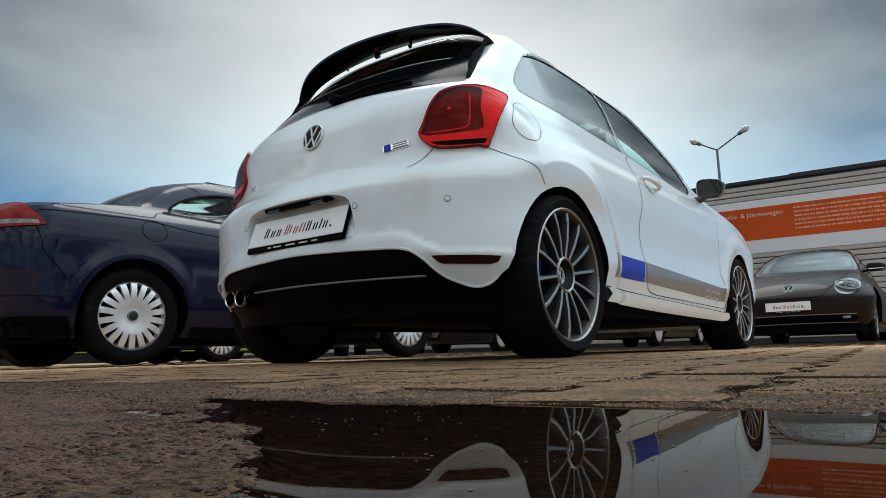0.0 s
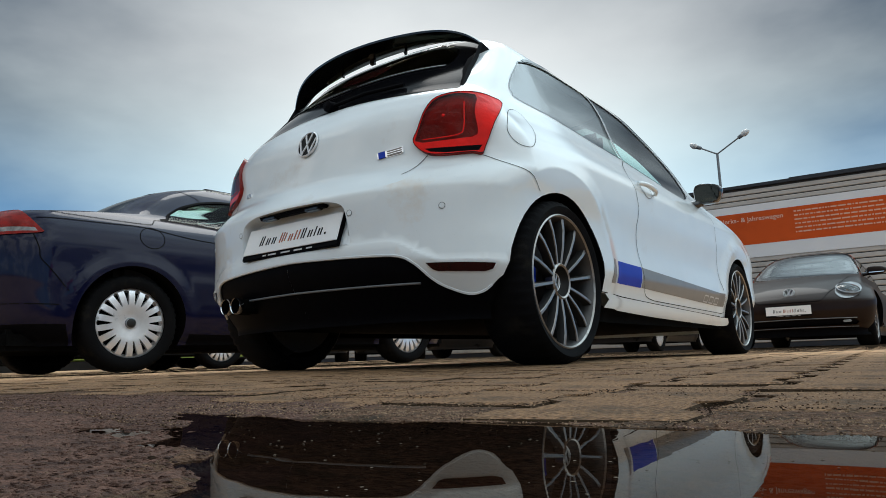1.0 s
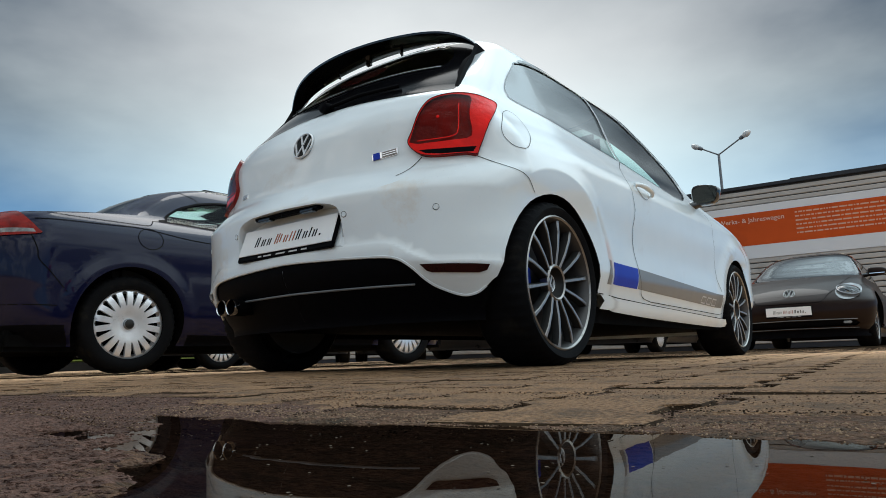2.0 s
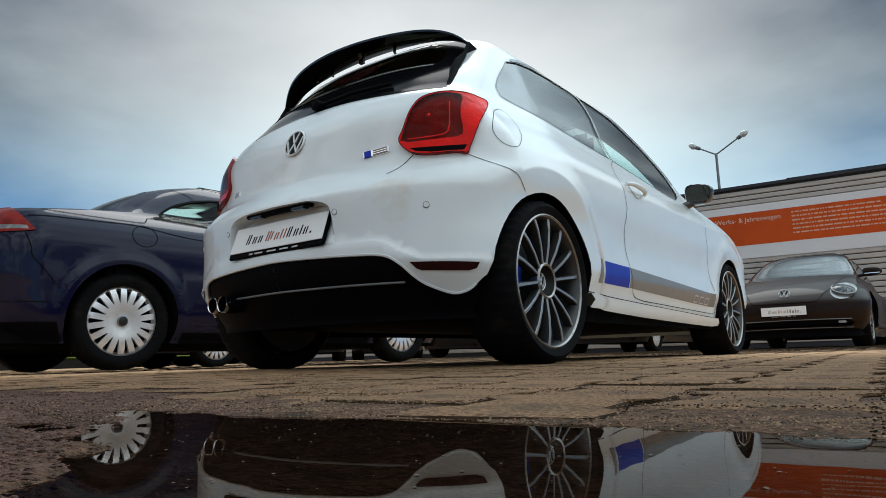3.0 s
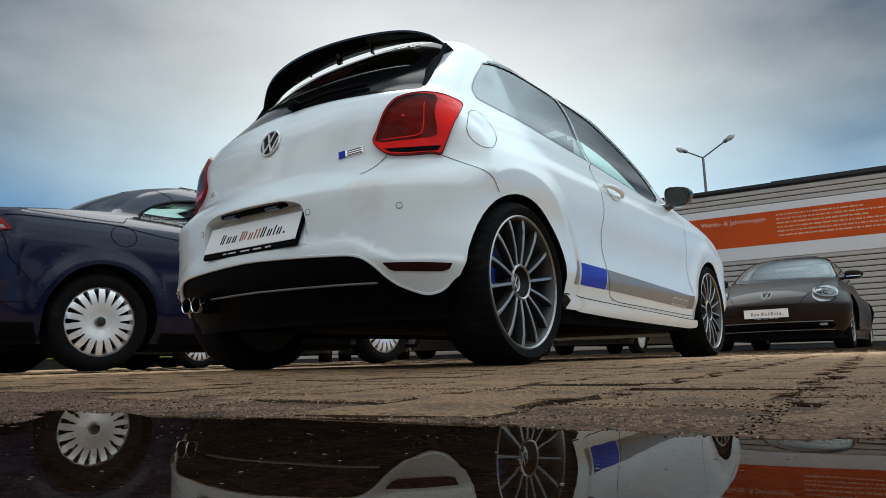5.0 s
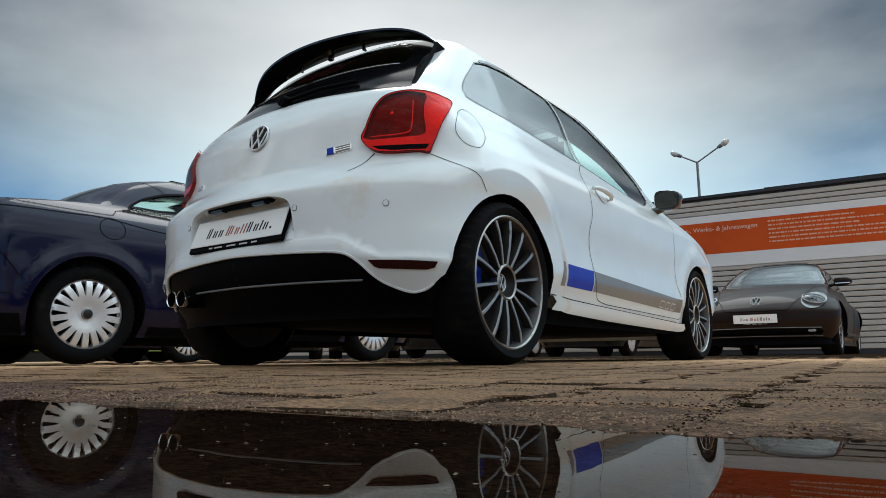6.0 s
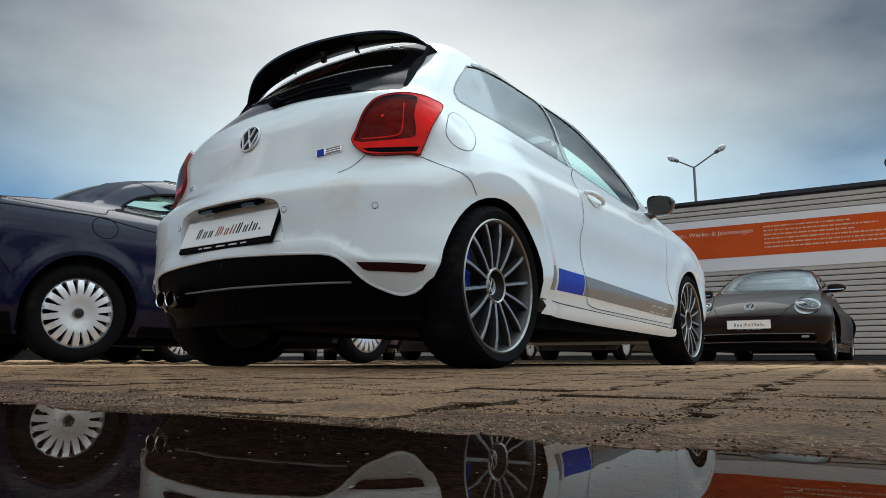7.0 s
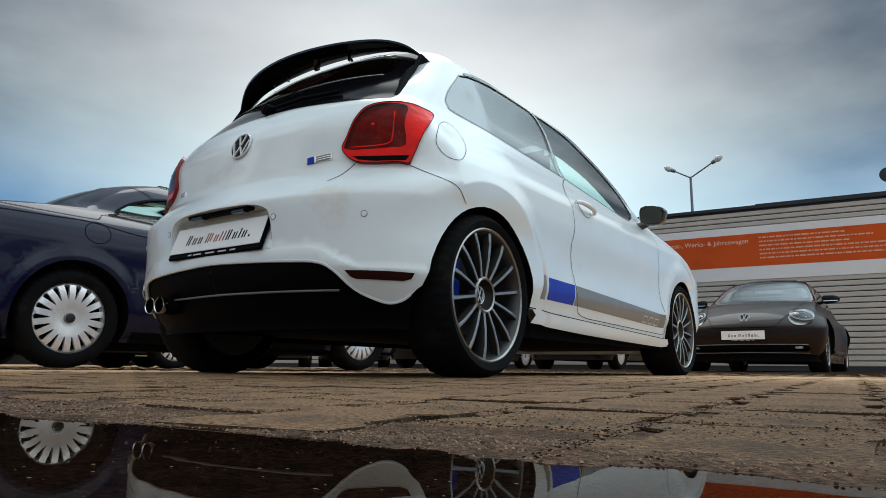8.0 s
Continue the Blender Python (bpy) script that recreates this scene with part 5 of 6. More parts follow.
def hall():
    wall = tagged(new("wall_north"), "grey ribbed steel hall wall with a dark roof edge", "wall", kind="structure")
    x0, x1 = -26.0, 4.2
    def slab(name, z0, z1, y0, y1, mat, parent=wall, a=x0, b=x1, bevel=0.0, label=""):
        return part(name, box(((a + b) / 2, (y0 + y1) / 2, (z0 + z1) / 2), (b - a, y1 - y0, z1 - z0), bevel), mat, parent, label, smooth=False)
    slab("wall_core", 0.0, 3.83, 0.03, 0.30, CLAD_GAP)
    slab("plinth", 0.0, 0.16, -0.005, 0.03, FASCIA)
    slab("roof_edge", 3.825, 3.905, -0.06, 0.40, FASCIA, bevel=0.01)
    slab("roof_edge_step", 3.905, 3.925, -0.05, 0.40, FASCIA, a=0.2)
    pitch, z = 0.125, 0.17
    while z < 3.76:
        if not (2.13 < z + pitch / 2 < 3.40):
            bm = bmesh.new()
            prof = [(0.03, z + 0.004), (-0.006, z + 0.009), (-0.012, z + 0.022), (-0.012, z + 0.098), (-0.006, z + 0.107), (0.03, z + 0.112)]
            rows = [[bm.verts.new((x, y, zz)) for y, zz in prof] for x in (x0, x1)]
            for i in range(len(prof) - 1):
                bm.faces.new((rows[0][i], rows[0][i + 1], rows[1][i + 1], rows[1][i]))
            part("cladding_board", bm, CLAD, wall, smooth=False)
        z += pitch
    wall.matrix_world = WALL_M
    roof = part("hall_roof", box((-10.9, 12.3, 3.86), (30.2, 23.8, 0.08)), FASCIA)
    tagged(roof, "flat dark hall roof", "roof", kind="structure")
    roof.matrix_world = WALL_M
    end = part("wall_east", box((4.05, 12.15, 1.9), (0.30, 23.7, 3.8)), CLAD, smooth=False)
    tagged(end, "plain grey end wall of the hall", "wall", kind="structure")
    end.matrix_world = WALL_M
    # the banner: white sheet with an orange field and pale print
    sign = thing("banner", "long orange banner with white borders and pale print", "banner")
    part("sheet", box((-3.5, -0.022, 2.78), (15.0, 0.02, 1.26), 0.004), BANNER_WHITE, sign, smooth=False)
    part("orange_field", box((-3.5, -0.034, 2.845), (15.0, 0.006, 0.77)), ORANGE, sign, smooth=False)
    text = bpy.data.curves.new("heading", "FONT")
    text.body, text.size, text.extrude = "Dienst-, Werks- & Jahreswagen", 0.155, 0.002
    text.align_x = "RIGHT"
    head = new("heading", text)
    head.data.materials.append(BANNER_TEXT)
    head.parent = sign
    head.matrix_basis = Matrix.Translation((0.0, -0.040, 3.015)) @ Matrix.Rotation(math.pi / 2, 4, "X")
    rng = random.Random(4)
    # small print too fine to read: one row of word bars a line
    for k, length in enumerate((1.75, 2.25, 1.70, 2.55, 2.65, 3.6)):
        x, z = 0.22, 3.125 - 0.096 * k
        while x < 0.22 + length:
            w = rng.choice((0.03, 0.05, 0.08, 0.12, 0.16))
            part("print_bar", box((x + w / 2, -0.0385, z), (w, 0.003, 0.032)), FINE_TEXT, sign, smooth=False)
            x += w + 0.022
    sign.matrix_world = WALL_M
    return wall


hall()


def street_lamp():
    lamp = thing("street_lamp", "grey steel street lamp with two oval heads", "street lamp")
    bx, by = -5.25, 26.56
    bm = bmesh.new()
    add_tube(bm, [(bx, by, 0), (bx, by, 4), (bx, by, 8.16)], lambda t: 0.085 - 0.035 * t, 12)
    part("pole", bm, STEEL, lamp)
    for end, s in (((-5.98, 8.56), -1), ((-4.28, 8.67), 1)):
        bm = bmesh.new()
        add_tube(bm, [(bx, by, 8.12), (end[0], by, end[1])], 0.032, 8)
        arm = part("arm", bm, STEEL, lamp)
        d = Vector((end[0] - bx, 0, end[1] - 8.12)).normalized()
        m = Matrix.Translation((end[0], by, end[1])) @ d.to_track_quat("Z", "Y").to_matrix().to_4x4()
        bm = bmesh.new()
        add_lathe(bm, [(0.0001, -0.12), (0.07, -0.11), (0.085, 0.0), (0.085, 0.05), (0.0001, 0.05)], 16, "z", m)
        part("lamp_housing", bm, STEEL, lamp)
        bm = bmesh.new()
        add_lathe(bm, [(0.08, 0.05), (0.125, 0.14), (0.13, 0.22), (0.10, 0.32), (0.05, 0.39), (0.0001, 0.41)], 20, "z", m)
        part("lamp_cover", bm, LAMP_GLASS, lamp)
    return lamp


street_lamp()


def floodlight():
    """A round black floodlight on a bracket over the roof edge."""
    lamp = thing("floodlight", "round black floodlight on a bracket at the hall's roof edge", "floodlight")
    bm = bmesh.new()
    add_lathe(bm, [(0.0001, 0.14), (0.09, 0.12), (0.15, 0.02), (0.165, -0.06), (0.15, -0.065), (0.0001, -0.05)], 24, "y")
    part("lamp_body", bm, FASCIA, lamp)
    bm = bmesh.new()
    add_tube(bm, [(0, 0.05, -0.42), (0, 0.05, -0.1)], 0.02, 8)
    part("bracket", bm, STEEL, lamp)
    lamp.matrix_world = Matrix.Translation((1.85, 15.0, 4.27)) @ Matrix.Rotation(radians(5), 4, "Z")


floodlight()


# ---- the other cars ----
def simple_flank(yr, yf, amp=0.02, zc=0.3, r=0.36, z_top=0.8):
    def f(y, z):
        v = 0.0
        if z < z_top:
            for c in (yr, yf):
                v += amp * math.exp(-((math.hypot(y - c, z - zc) - r) / 0.09) ** 2)
        return v - 0.02 * max(0.0, y - yf) ** 2 - 0.03 * max(0.0, yr - y) ** 2
    return f


EOS = Hull(
    tail=curve((0.18, -0.70), (0.3, -0.79), (0.5, -0.85), (0.7, -0.87), (0.9, -0.855), (0.985, -0.80), (1.03, -0.62), (1.05, -0.38), (1.068, -0.18), (1.12, -0.05), (1.2, 0.06), (1.3, 0.23), (1.37, 0.42), (1.415, 0.62), (1.44, 0.9)),
    tail_depth=curve((0.2, 0.4), (0.9, 0.42), (1.0, 0.36), (1.06, 0.3), (1.44, 0.28)),
    tail_n=curve((0.2, 2.6), (1.44, 2.4)),
    width=curve((0.18, 0.80), (0.25, 0.85), (0.4, 0.885), (0.6, 0.895), (0.78, 0.89), (0.88, 0.872), (0.94, 0.85), (0.99, 0.81), (1.03, 0.765), (1.08, 0.70), (1.2, 0.63), (1.3, 0.57), (1.37, 0.51), (1.415, 0.45), (1.44, 0.36)),
    nose=curve((0.2, 3.35), (0.5, 3.46), (0.7, 3.35), (0.92, 2.6), (1.03, 2.2), (1.2, 1.8), (1.44, 1.2)),
    nose_depth=curve((0.2, 0.5), (1.0, 0.4), (1.44, 0.25)), nose_n=curve((0.2, 2.5), (1.44, 2.4)),
    flank=lambda y, z: simple_flank(0.0, 2.578, 0.0, 0.31, 0.41)(y, z) + flare(math.hypot(y, z - 0.31), 0.40, 0.016, 0.09) + flare(math.hypot(y - 2.578, z - 0.31), 0.40, 0.016, 0.09))


def cabriolet():
    car = thing("navy_coupe", "dark navy blue coupe convertible with silver hubcaps", "car")
    H = EOS
    rear, side = H.rear, H.side
    arch_r = [side(y, z) for y, z in arc_points(0.0, 0.31, 0.362, 0.16, 1.03)]
    arch_f = [side(y, z) for y, z in arc_points(2.578, 0.31, 0.362, 0.16, 1.03)]
    lamp = smooth_line([rear(0.42, 0.84), rear(0.45, 0.95), rear(0.60, 0.992), side(-0.69, 0.996), side(-0.635, 0.985), side(-0.565, 0.875), side(-0.555, 0.848), side(-0.66, 0.834), rear(0.60, 0.83)], 4, True)
    strip = [rear(0.46, 0.872), side(-0.70, 0.878), side(-0.59, 0.874), side(-0.578, 0.853), rear(0.46, 0.845)]
    window = smooth_line([side(0.225, 1.045), side(0.295, 1.085), side(0.385, 1.155), side(0.51, 1.215), side(0.65, 1.258), side(0.86, 1.288), side(1.30, 1.28)], 4) + smooth_line([side(1.62, 1.17), side(1.85, 1.02)], 3) + smooth_line([side(1.2, 1.005), side(0.7, 1.022)], 3)
    screen = [(2.15, 1.03), (3.0, 1.03), (3.0, 1.36), (2.12, 1.35)]
    rear_glass = [rear(0, 1.36), rear(0.38, 1.33), rear(0.50, 1.13), rear(0, 1.12)]
    flap = [side(0.115 + 0.085 * math.cos(2 * math.pi * k / 24), 0.885 + 0.074 * math.sin(2 * math.pi * k / 24)) for k in range(24)]
    door = smooth_line([side(0.78, 1.01), side(0.70, 0.80), side(0.70, 0.55), side(0.78, 0.35), side(0.85, 0.29)], 4) + [side(2.0, 0.27)] + smooth_line([side(2.05, 0.40), side(1.95, 0.80), side(1.88, 1.0)], 4)
    # lower tail and sill cut out and blackened, to stand for the shade there
    valance = [rear(0, 0.30), rear(0.5, 0.30), side(-0.70, 0.30), side(-0.40, 0.30), side(-0.36, 0.16), rear(0, 0.16)]
    sill = [side(0.40, 0.245), side(1.3, 0.235), side(2.18, 0.235), side(2.18, 0.16), side(0.40, 0.16)]
    roof_glass = [side(0.66, 1.380), side(1.34, 1.380), side(1.34, 1.44), side(0.66, 1.44)]
    cut = cut_skin(H, dict(arch_r=arch_r, arch_f=arch_f, roof_glass=roof_glass, valance=valance, sill=sill, strip=strip, lamp=lamp, window=window, screen=screen, rear_glass=rear_glass, flap=flap, door=door), 0.17, 1.44, 0.036,
                   [[side(0.40 * math.cos(0.07 * k), 0.31 + 0.40 * math.sin(0.07 * k)) for k in range(3, 43)]])
    skin_part("body_shell", H, cut["shell"], NAVY, car)
    part("sunroof", box((0, 1.06, 1.440), (0.70, 0.56, 0.006), 0.002), SOFT_GLASS, car, "glass sunroof")
    for s in (1, -1):
        light = skin_part("tail_lamp", H, cut["lamp"], DIM_RED, car, (s,), 0.008, "red tail lamp with a clear lower strip")
        skin_part("clear_strip", H, cut["strip"], CLEAR_LENS, light, (s,), 0.008)
        skin_part("sunroof_edge", H, cut["roof_glass"], SOFT_GLASS, car, (s,))
        skin_part("door", H, cut["door"], NAVY, car, (s,))
        skin_part("fuel_flap", H, cut["flap"], NAVY, car, (s,))
        skin_part("sill_shade", H, cut["sill"], BLACK, car, (s,), 0.0, "lower sill blackened for the shade there")
        skin_part("side_window", H, cut["window"], SOFT_GLASS, car, (s,), -0.004)
        seam(H, door, car, s, 0.006, 0.0016, per=1)
        seam(H, flap + flap[:1], car, s, 0.005, 0.0014, per=1)
        seam(H, window + window[:1], car, s, 0.018, 0.003, BLACK, "window_seal", 1)
        seam(H, [side(0.20, 1.040), side(0.7, 1.016), side(1.4, 0.995), side(1.9, 0.99)], car, s, 0.006, 0.004, BLACK, "waist_trim")
        seam(H, [side(-0.58, 0.945), side(-0.2, 0.955), side(0.07, 0.957), side(0.48, 0.905), side(1.2, 0.885), side(2.0, 0.86)], car, s, 0.006, 0.0016)
        seam(H, [side(0.215, 1.04), side(0.15, 1.005), side(0.02, 0.985), side(-0.5, 1.005)], car, s, 0.005, 0.0018)
        seam(H, [side(0.60, 1.245), side(0.53, 1.30), side(0.44, 1.37)], car, s, 0.006, 0.002)
        seam(H, along(side, [(-0.60, 0.836), (-0.57, 0.75), (-0.56, 0.69), (-0.50, 0.62), (-0.40, 0.50)]), car, s, 0.006, 0.0018, per=1)
        seam(H, [rear(0.3, 0.42), side(-0.75, 0.42), side(-0.45, 0.415)], car, s, 0.006, 0.002, SEAM, "bumper_line")
    skin_part("windscreen", H, cut["screen"], SCREEN, car, (1, -1), -0.003)
    skin_part("rear_window", H, cut["rear_glass"], PRIVACY, car, (1, -1), -0.003)
    skin_part("valance", H, cut["valance"], BLACK, car, (1, -1), 0.0, "lower rear body blackened for the shade there")
    for y in (0.0, 2.578):
        arch_liner(H, y, 0.31, 0.362, car, k=1.03)
        for s in (1, -1):
            cap_wheel(car, s * 0.868, y, 0.314, s, turn=0.05 if y else 0.0)
    part("floor_pan", box((0, 1.25, 0.21), (1.50, 3.9, 0.13), 0.03), UNDER, car)
    part("headliner", box((0, 0.60, 1.360), (0.80, 0.10, 0.01), 0.003), LINING, car)
    part("cabin_floor", box((0, 1.1, 0.66), (1.44, 2.3, 0.3), 0.05), CABIN, car)
    part("dashboard", box((0, 1.95, 0.86), (1.36, 0.3, 0.16), 0.05), CABIN, car)
    for x in (-0.36, 0.36):
        part("seat_back", box((x, 1.15, 0.88), (0.48, 0.14, 0.38), 0.05), CABIN, car)
        part("head_rest", box((x, 1.12, 1.12), (0.24, 0.08, 0.12), 0.03), CABIN, car)
    car.matrix_world = Matrix.Translation((-3.20, 0.13, 0.012)) @ Matrix.Rotation(radians(-4), 4, "Z")
    return car


cabriolet()

BEETLE = Hull(
    tail=curve((0.2, -0.62), (0.5, -0.78), (0.7, -0.76), (0.9, -0.62), (1.1, -0.35), (1.3, 0.05), (1.42, 0.5)),
    tail_depth=curve((0.2, 0.5), (1.0, 0.5), (1.42, 0.35)), tail_n=curve((0.2, 2.3), (1.42, 2.2)),
    width=curve((0.2, 0.80), (0.3, 0.855), (0.5, 0.875), (0.68, 0.85), (0.78, 0.79), (0.88, 0.745), (0.95, 0.72), (1.1, 0.66), (1.25, 0.59), (1.35, 0.51), (1.42, 0.38)),
    nose=curve((0.2, 3.16), (0.3, 3.26), (0.45, 3.29), (0.55, 3.285), (0.62, 3.22), (0.70, 3.12), (0.80, 2.92), (0.90, 2.60), (0.95, 2.35), (1.0, 2.20), (1.1, 1.98), (1.25, 1.66), (1.36, 1.36), (1.42, 1.05)),
    nose_depth=curve((0.2, 0.42), (0.55, 0.45), (0.75, 0.55), (0.92, 0.42), (1.42, 0.3)), nose_n=curve((0.2, 2.5), (0.6, 2.35), (0.8, 2.1), (1.0, 2.5), (1.42, 2.5)),
    flank=lambda y, z: simple_flank(0.0, 2.54, 0.035, 0.33, 0.39)(y, z) + (0.03 * math.exp(-((y - 2.54) / 0.5) ** 2) + 0.03 * math.exp(-(y / 0.5) ** 2)) * max(0.0, min(1.0, (0.80 - z) / 0.25)))


def beetle():
    car = thing("brown_beetle", "brown metallic rounded compact car with round headlamps", "car")
    H = BEETLE
    front, side = H.front, H.side
    arch_r = [side(y, z) for y, z in arc_points(0.0, 0.32, 0.38, 0.16)]
    arch_f = [side(y, z) for y, z in arc_points(2.54, 0.32, 0.38, 0.16)]
    screen = [front(0, 0.955)] + [front(0.35, 0.955), front(0.62, 0.950), (2.03, 0.960)] + smooth_line([(2.07, 1.10), (2.10, 1.25), (2.25, 1.335), (2.6, 1.36), (3.0, 1.365)], 4)
    window = smooth_line([side(0.0, 1.02), side(0.3, 1.22), side(0.8, 1.31), side(1.2, 1.31), side(1.5, 1.22), side(1.85, 1.0), side(1.6, 0.95), side(0.8, 0.955)], 4, True)
    grille = [front(0, 0.335), front(0.45, 0.333), front(0.70, 0.325), front(0.74, 0.29), front(0.70, 0.255), front(0, 0.25)]
    lower = [front(0, 0.225), front(0.6, 0.225), front(0.76, 0.215), (2.05, 0.19), (2.05, 0.12), front(0, 0.12)]
    lamp = [front(0.645 + 0.135 * math.cos(2 * math.pi * k / 28), 0.69 + 0.118 * math.sin(2 * math.pi * k / 28)) for k in range(28)]
    cut = cut_skin(H, dict(arch_r=arch_r, arch_f=arch_f, screen=screen, window=window, grille=grille, lower=lower, lamp=lamp), 0.13, 1.42, 0.04)
    skin_part("body_shell", H, cut["shell"], BROWN, car)
    part("roof", box((0, 0.74, 1.417), (0.58, 0.36, 0.010), 0.003), BROWN, car)
    skin_part("windscreen", H, cut["screen"], SCREEN, car, (1, -1), -0.002, "windscreen mirroring broken cloud")
    skin_part("grille", H, cut["grille"], BLACK, car, (1, -1), -0.02, "black lower grille")
    skin_part("valance", H, cut["lower"], BLACK, car, (1, -1), -0.012)
    for s in (1, -1):
        skin_part("side_window", H, cut["window"], GLASS, car, (s,), -0.003)
        seam(H, screen[3:], car, s, 0.022, 0.003, GLOSS_BLACK, "windscreen_seal", 1)
        seam(H, [(2.05, 0.985), (2.06, 1.10), (2.09, 1.25), (2.2, 1.32)], car, s, 0.020, 0.006, CHROME if s < 0 else GLOSS_BLACK, "pillar_trim")
        seam(H, window + window[:1], car, s, 0.018, 0.003, GLOSS_BLACK, "window_seal", 1)
        seam(H, [front(0.0, 0.555), front(0.28, 0.557), front(0.38, 0.575), front(0.46, 0.68), front(0.54, 0.80), front(0.62, 0.92)], car, s, 0.007, 0.002)
        for z, r in ((0.343, 0.006), (0.240, 0.0045)):
            bm = bmesh.new()
            add_tube(bm, [(p.x * s, p.y + 0.004, p.z) for p in (H.at(*front(0.06 * k, z - 0.0006 * k)) for k in range(13))], r, 8)
            part("chrome_strip", bm, STEEL, car)
        bowl = skin_part("headlamp", H, cut["lamp"], CLEAR_LENS, car, (s,), 0.006, "round clear headlamp")
        cp, cn = H.at(*front(0.645, 0.69)), H.normal(*front(0.645, 0.69))
        m = Matrix.Diagonal((s, 1, 1, 1)) @ Matrix.Translation(cp + cn * 0.012) @ cn.to_track_quat("Z", "Y").to_matrix().to_4x4()
        bm = bmesh.new()
        add_lathe(bm, [(0.132, -0.02), (0.138, 0.012), (0.126, 0.016), (0.122, -0.004)], 36, "z", m)
        part("lamp_ring", bm, STEEL, bowl)
        bm = bmesh.new()
        add_lathe(bm, [(0.055, 0.002), (0.050, 0.014), (0.025, 0.02), (0.0001, 0.022)], 24, "z", m @ Matrix.Translation((0.015, 0.0, 0)))
        part("projector", bm, CHROME, bowl)
        bm = bmesh.new()
        add_lathe(bm, [(0.124, 0.010), (0.10, 0.028), (0.05, 0.040), (0.0001, 0.044)], 28, "z", m)
        part("lens_cover", bm, LAMP_LENS, bowl)
        p = H.at(*front(0.62, 0.300))
        part("fog_lamp", add_box(bmesh.new(), (s * p.x, p.y + 0.0, p.z), (0.09, 0.03, 0.030), 0.008), CLEAR_LENS, car)
        bm = bmesh.new()
        bmesh.ops.create_uvsphere(bm, u_segments=20, v_segments=12, radius=1.0)
        for v in bm.verts:
            x, y, z = v.co
            v.co = Vector((0.115 * math.copysign(abs(x) ** 0.75, x), 0.055 * y, 0.062 * math.copysign(abs(z) ** 0.7, z) * (1 - 0.25 * x * s)))
        bmesh.ops.translate(bm, vec=(s * 0.885, 1.82, 1.01), verts=bm.verts)
        mirror = part("door_mirror", bm, BROWN, car)
        bm = bmesh.new()
        add_tube(bm, [(s * 0.70, 1.80, 0.965), (s * 0.82, 1.82, 0.98)], 0.026, 8)
        part("mirror_foot", bm, GLOSS_BLACK, mirror)
        part("mirror_strip", add_box(bmesh.new(), (s * 0.885, 1.872, 0.985), (0.18, 0.008, 0.01), 0.002), CHROME, mirror)
        part("running_board", add_box(bmesh.new(), (s * 0.86, 1.27, 0.27), (0.10, 1.75, 0.06), 0.015), BROWN, car)
    p, n = H.at(3.0, 0.685), Vector((0, 0.82, 0.57)).normalized()
    badge_mark(0.068, 0.010, car, "badge", Matrix.Translation(p + n * 0.01) @ Matrix.Rotation(math.pi, 4, "Z") @ Matrix.Rotation(-math.atan2(n.z, n.y), 4, "X"))
    number_plate(car, Matrix.Translation((0, 3.312, 0.458)) @ Matrix.Rotation(math.pi, 4, "Z"))
    for y in (0.0, 2.54):
        arch_liner(H, y, 0.32, 0.38, car)
        for s in (1, -1):
            spoked_wheel(car, s * 0.868, y, 0.325, s, 0.328, 0.245, 0.11, 10)
    part("floor_pan", box((0, 1.25, 0.24), (1.36, 3.7, 0.10), 0.03), UNDER, car)
    part("cabin_floor", box((0, 1.0, 0.66), (1.40, 2.2, 0.3), 0.05), CABIN, car)
    part("dashboard", box((0, 1.85, 0.88), (1.30, 0.3, 0.16), 0.05), CABIN, car)
    part("headliner", box((0, 0.75, 1.37), (0.9, 0.9, 0.01), 0.003), LINING, car)
    for x in (-0.36, 0.36):
        part("seat_back", box((x, 1.05, 0.95), (0.48, 0.14, 0.45), 0.05), CABIN, car)
        part("head_rest", box((x, 1.02, 1.23), (0.24, 0.08, 0.13), 0.03), CABIN, car)
    car.matrix_world = Matrix.Translation((0.235, 10.55, rise(8.1))) @ Matrix.Rotation(math.pi, 4, "Z")
    return car


beetle()


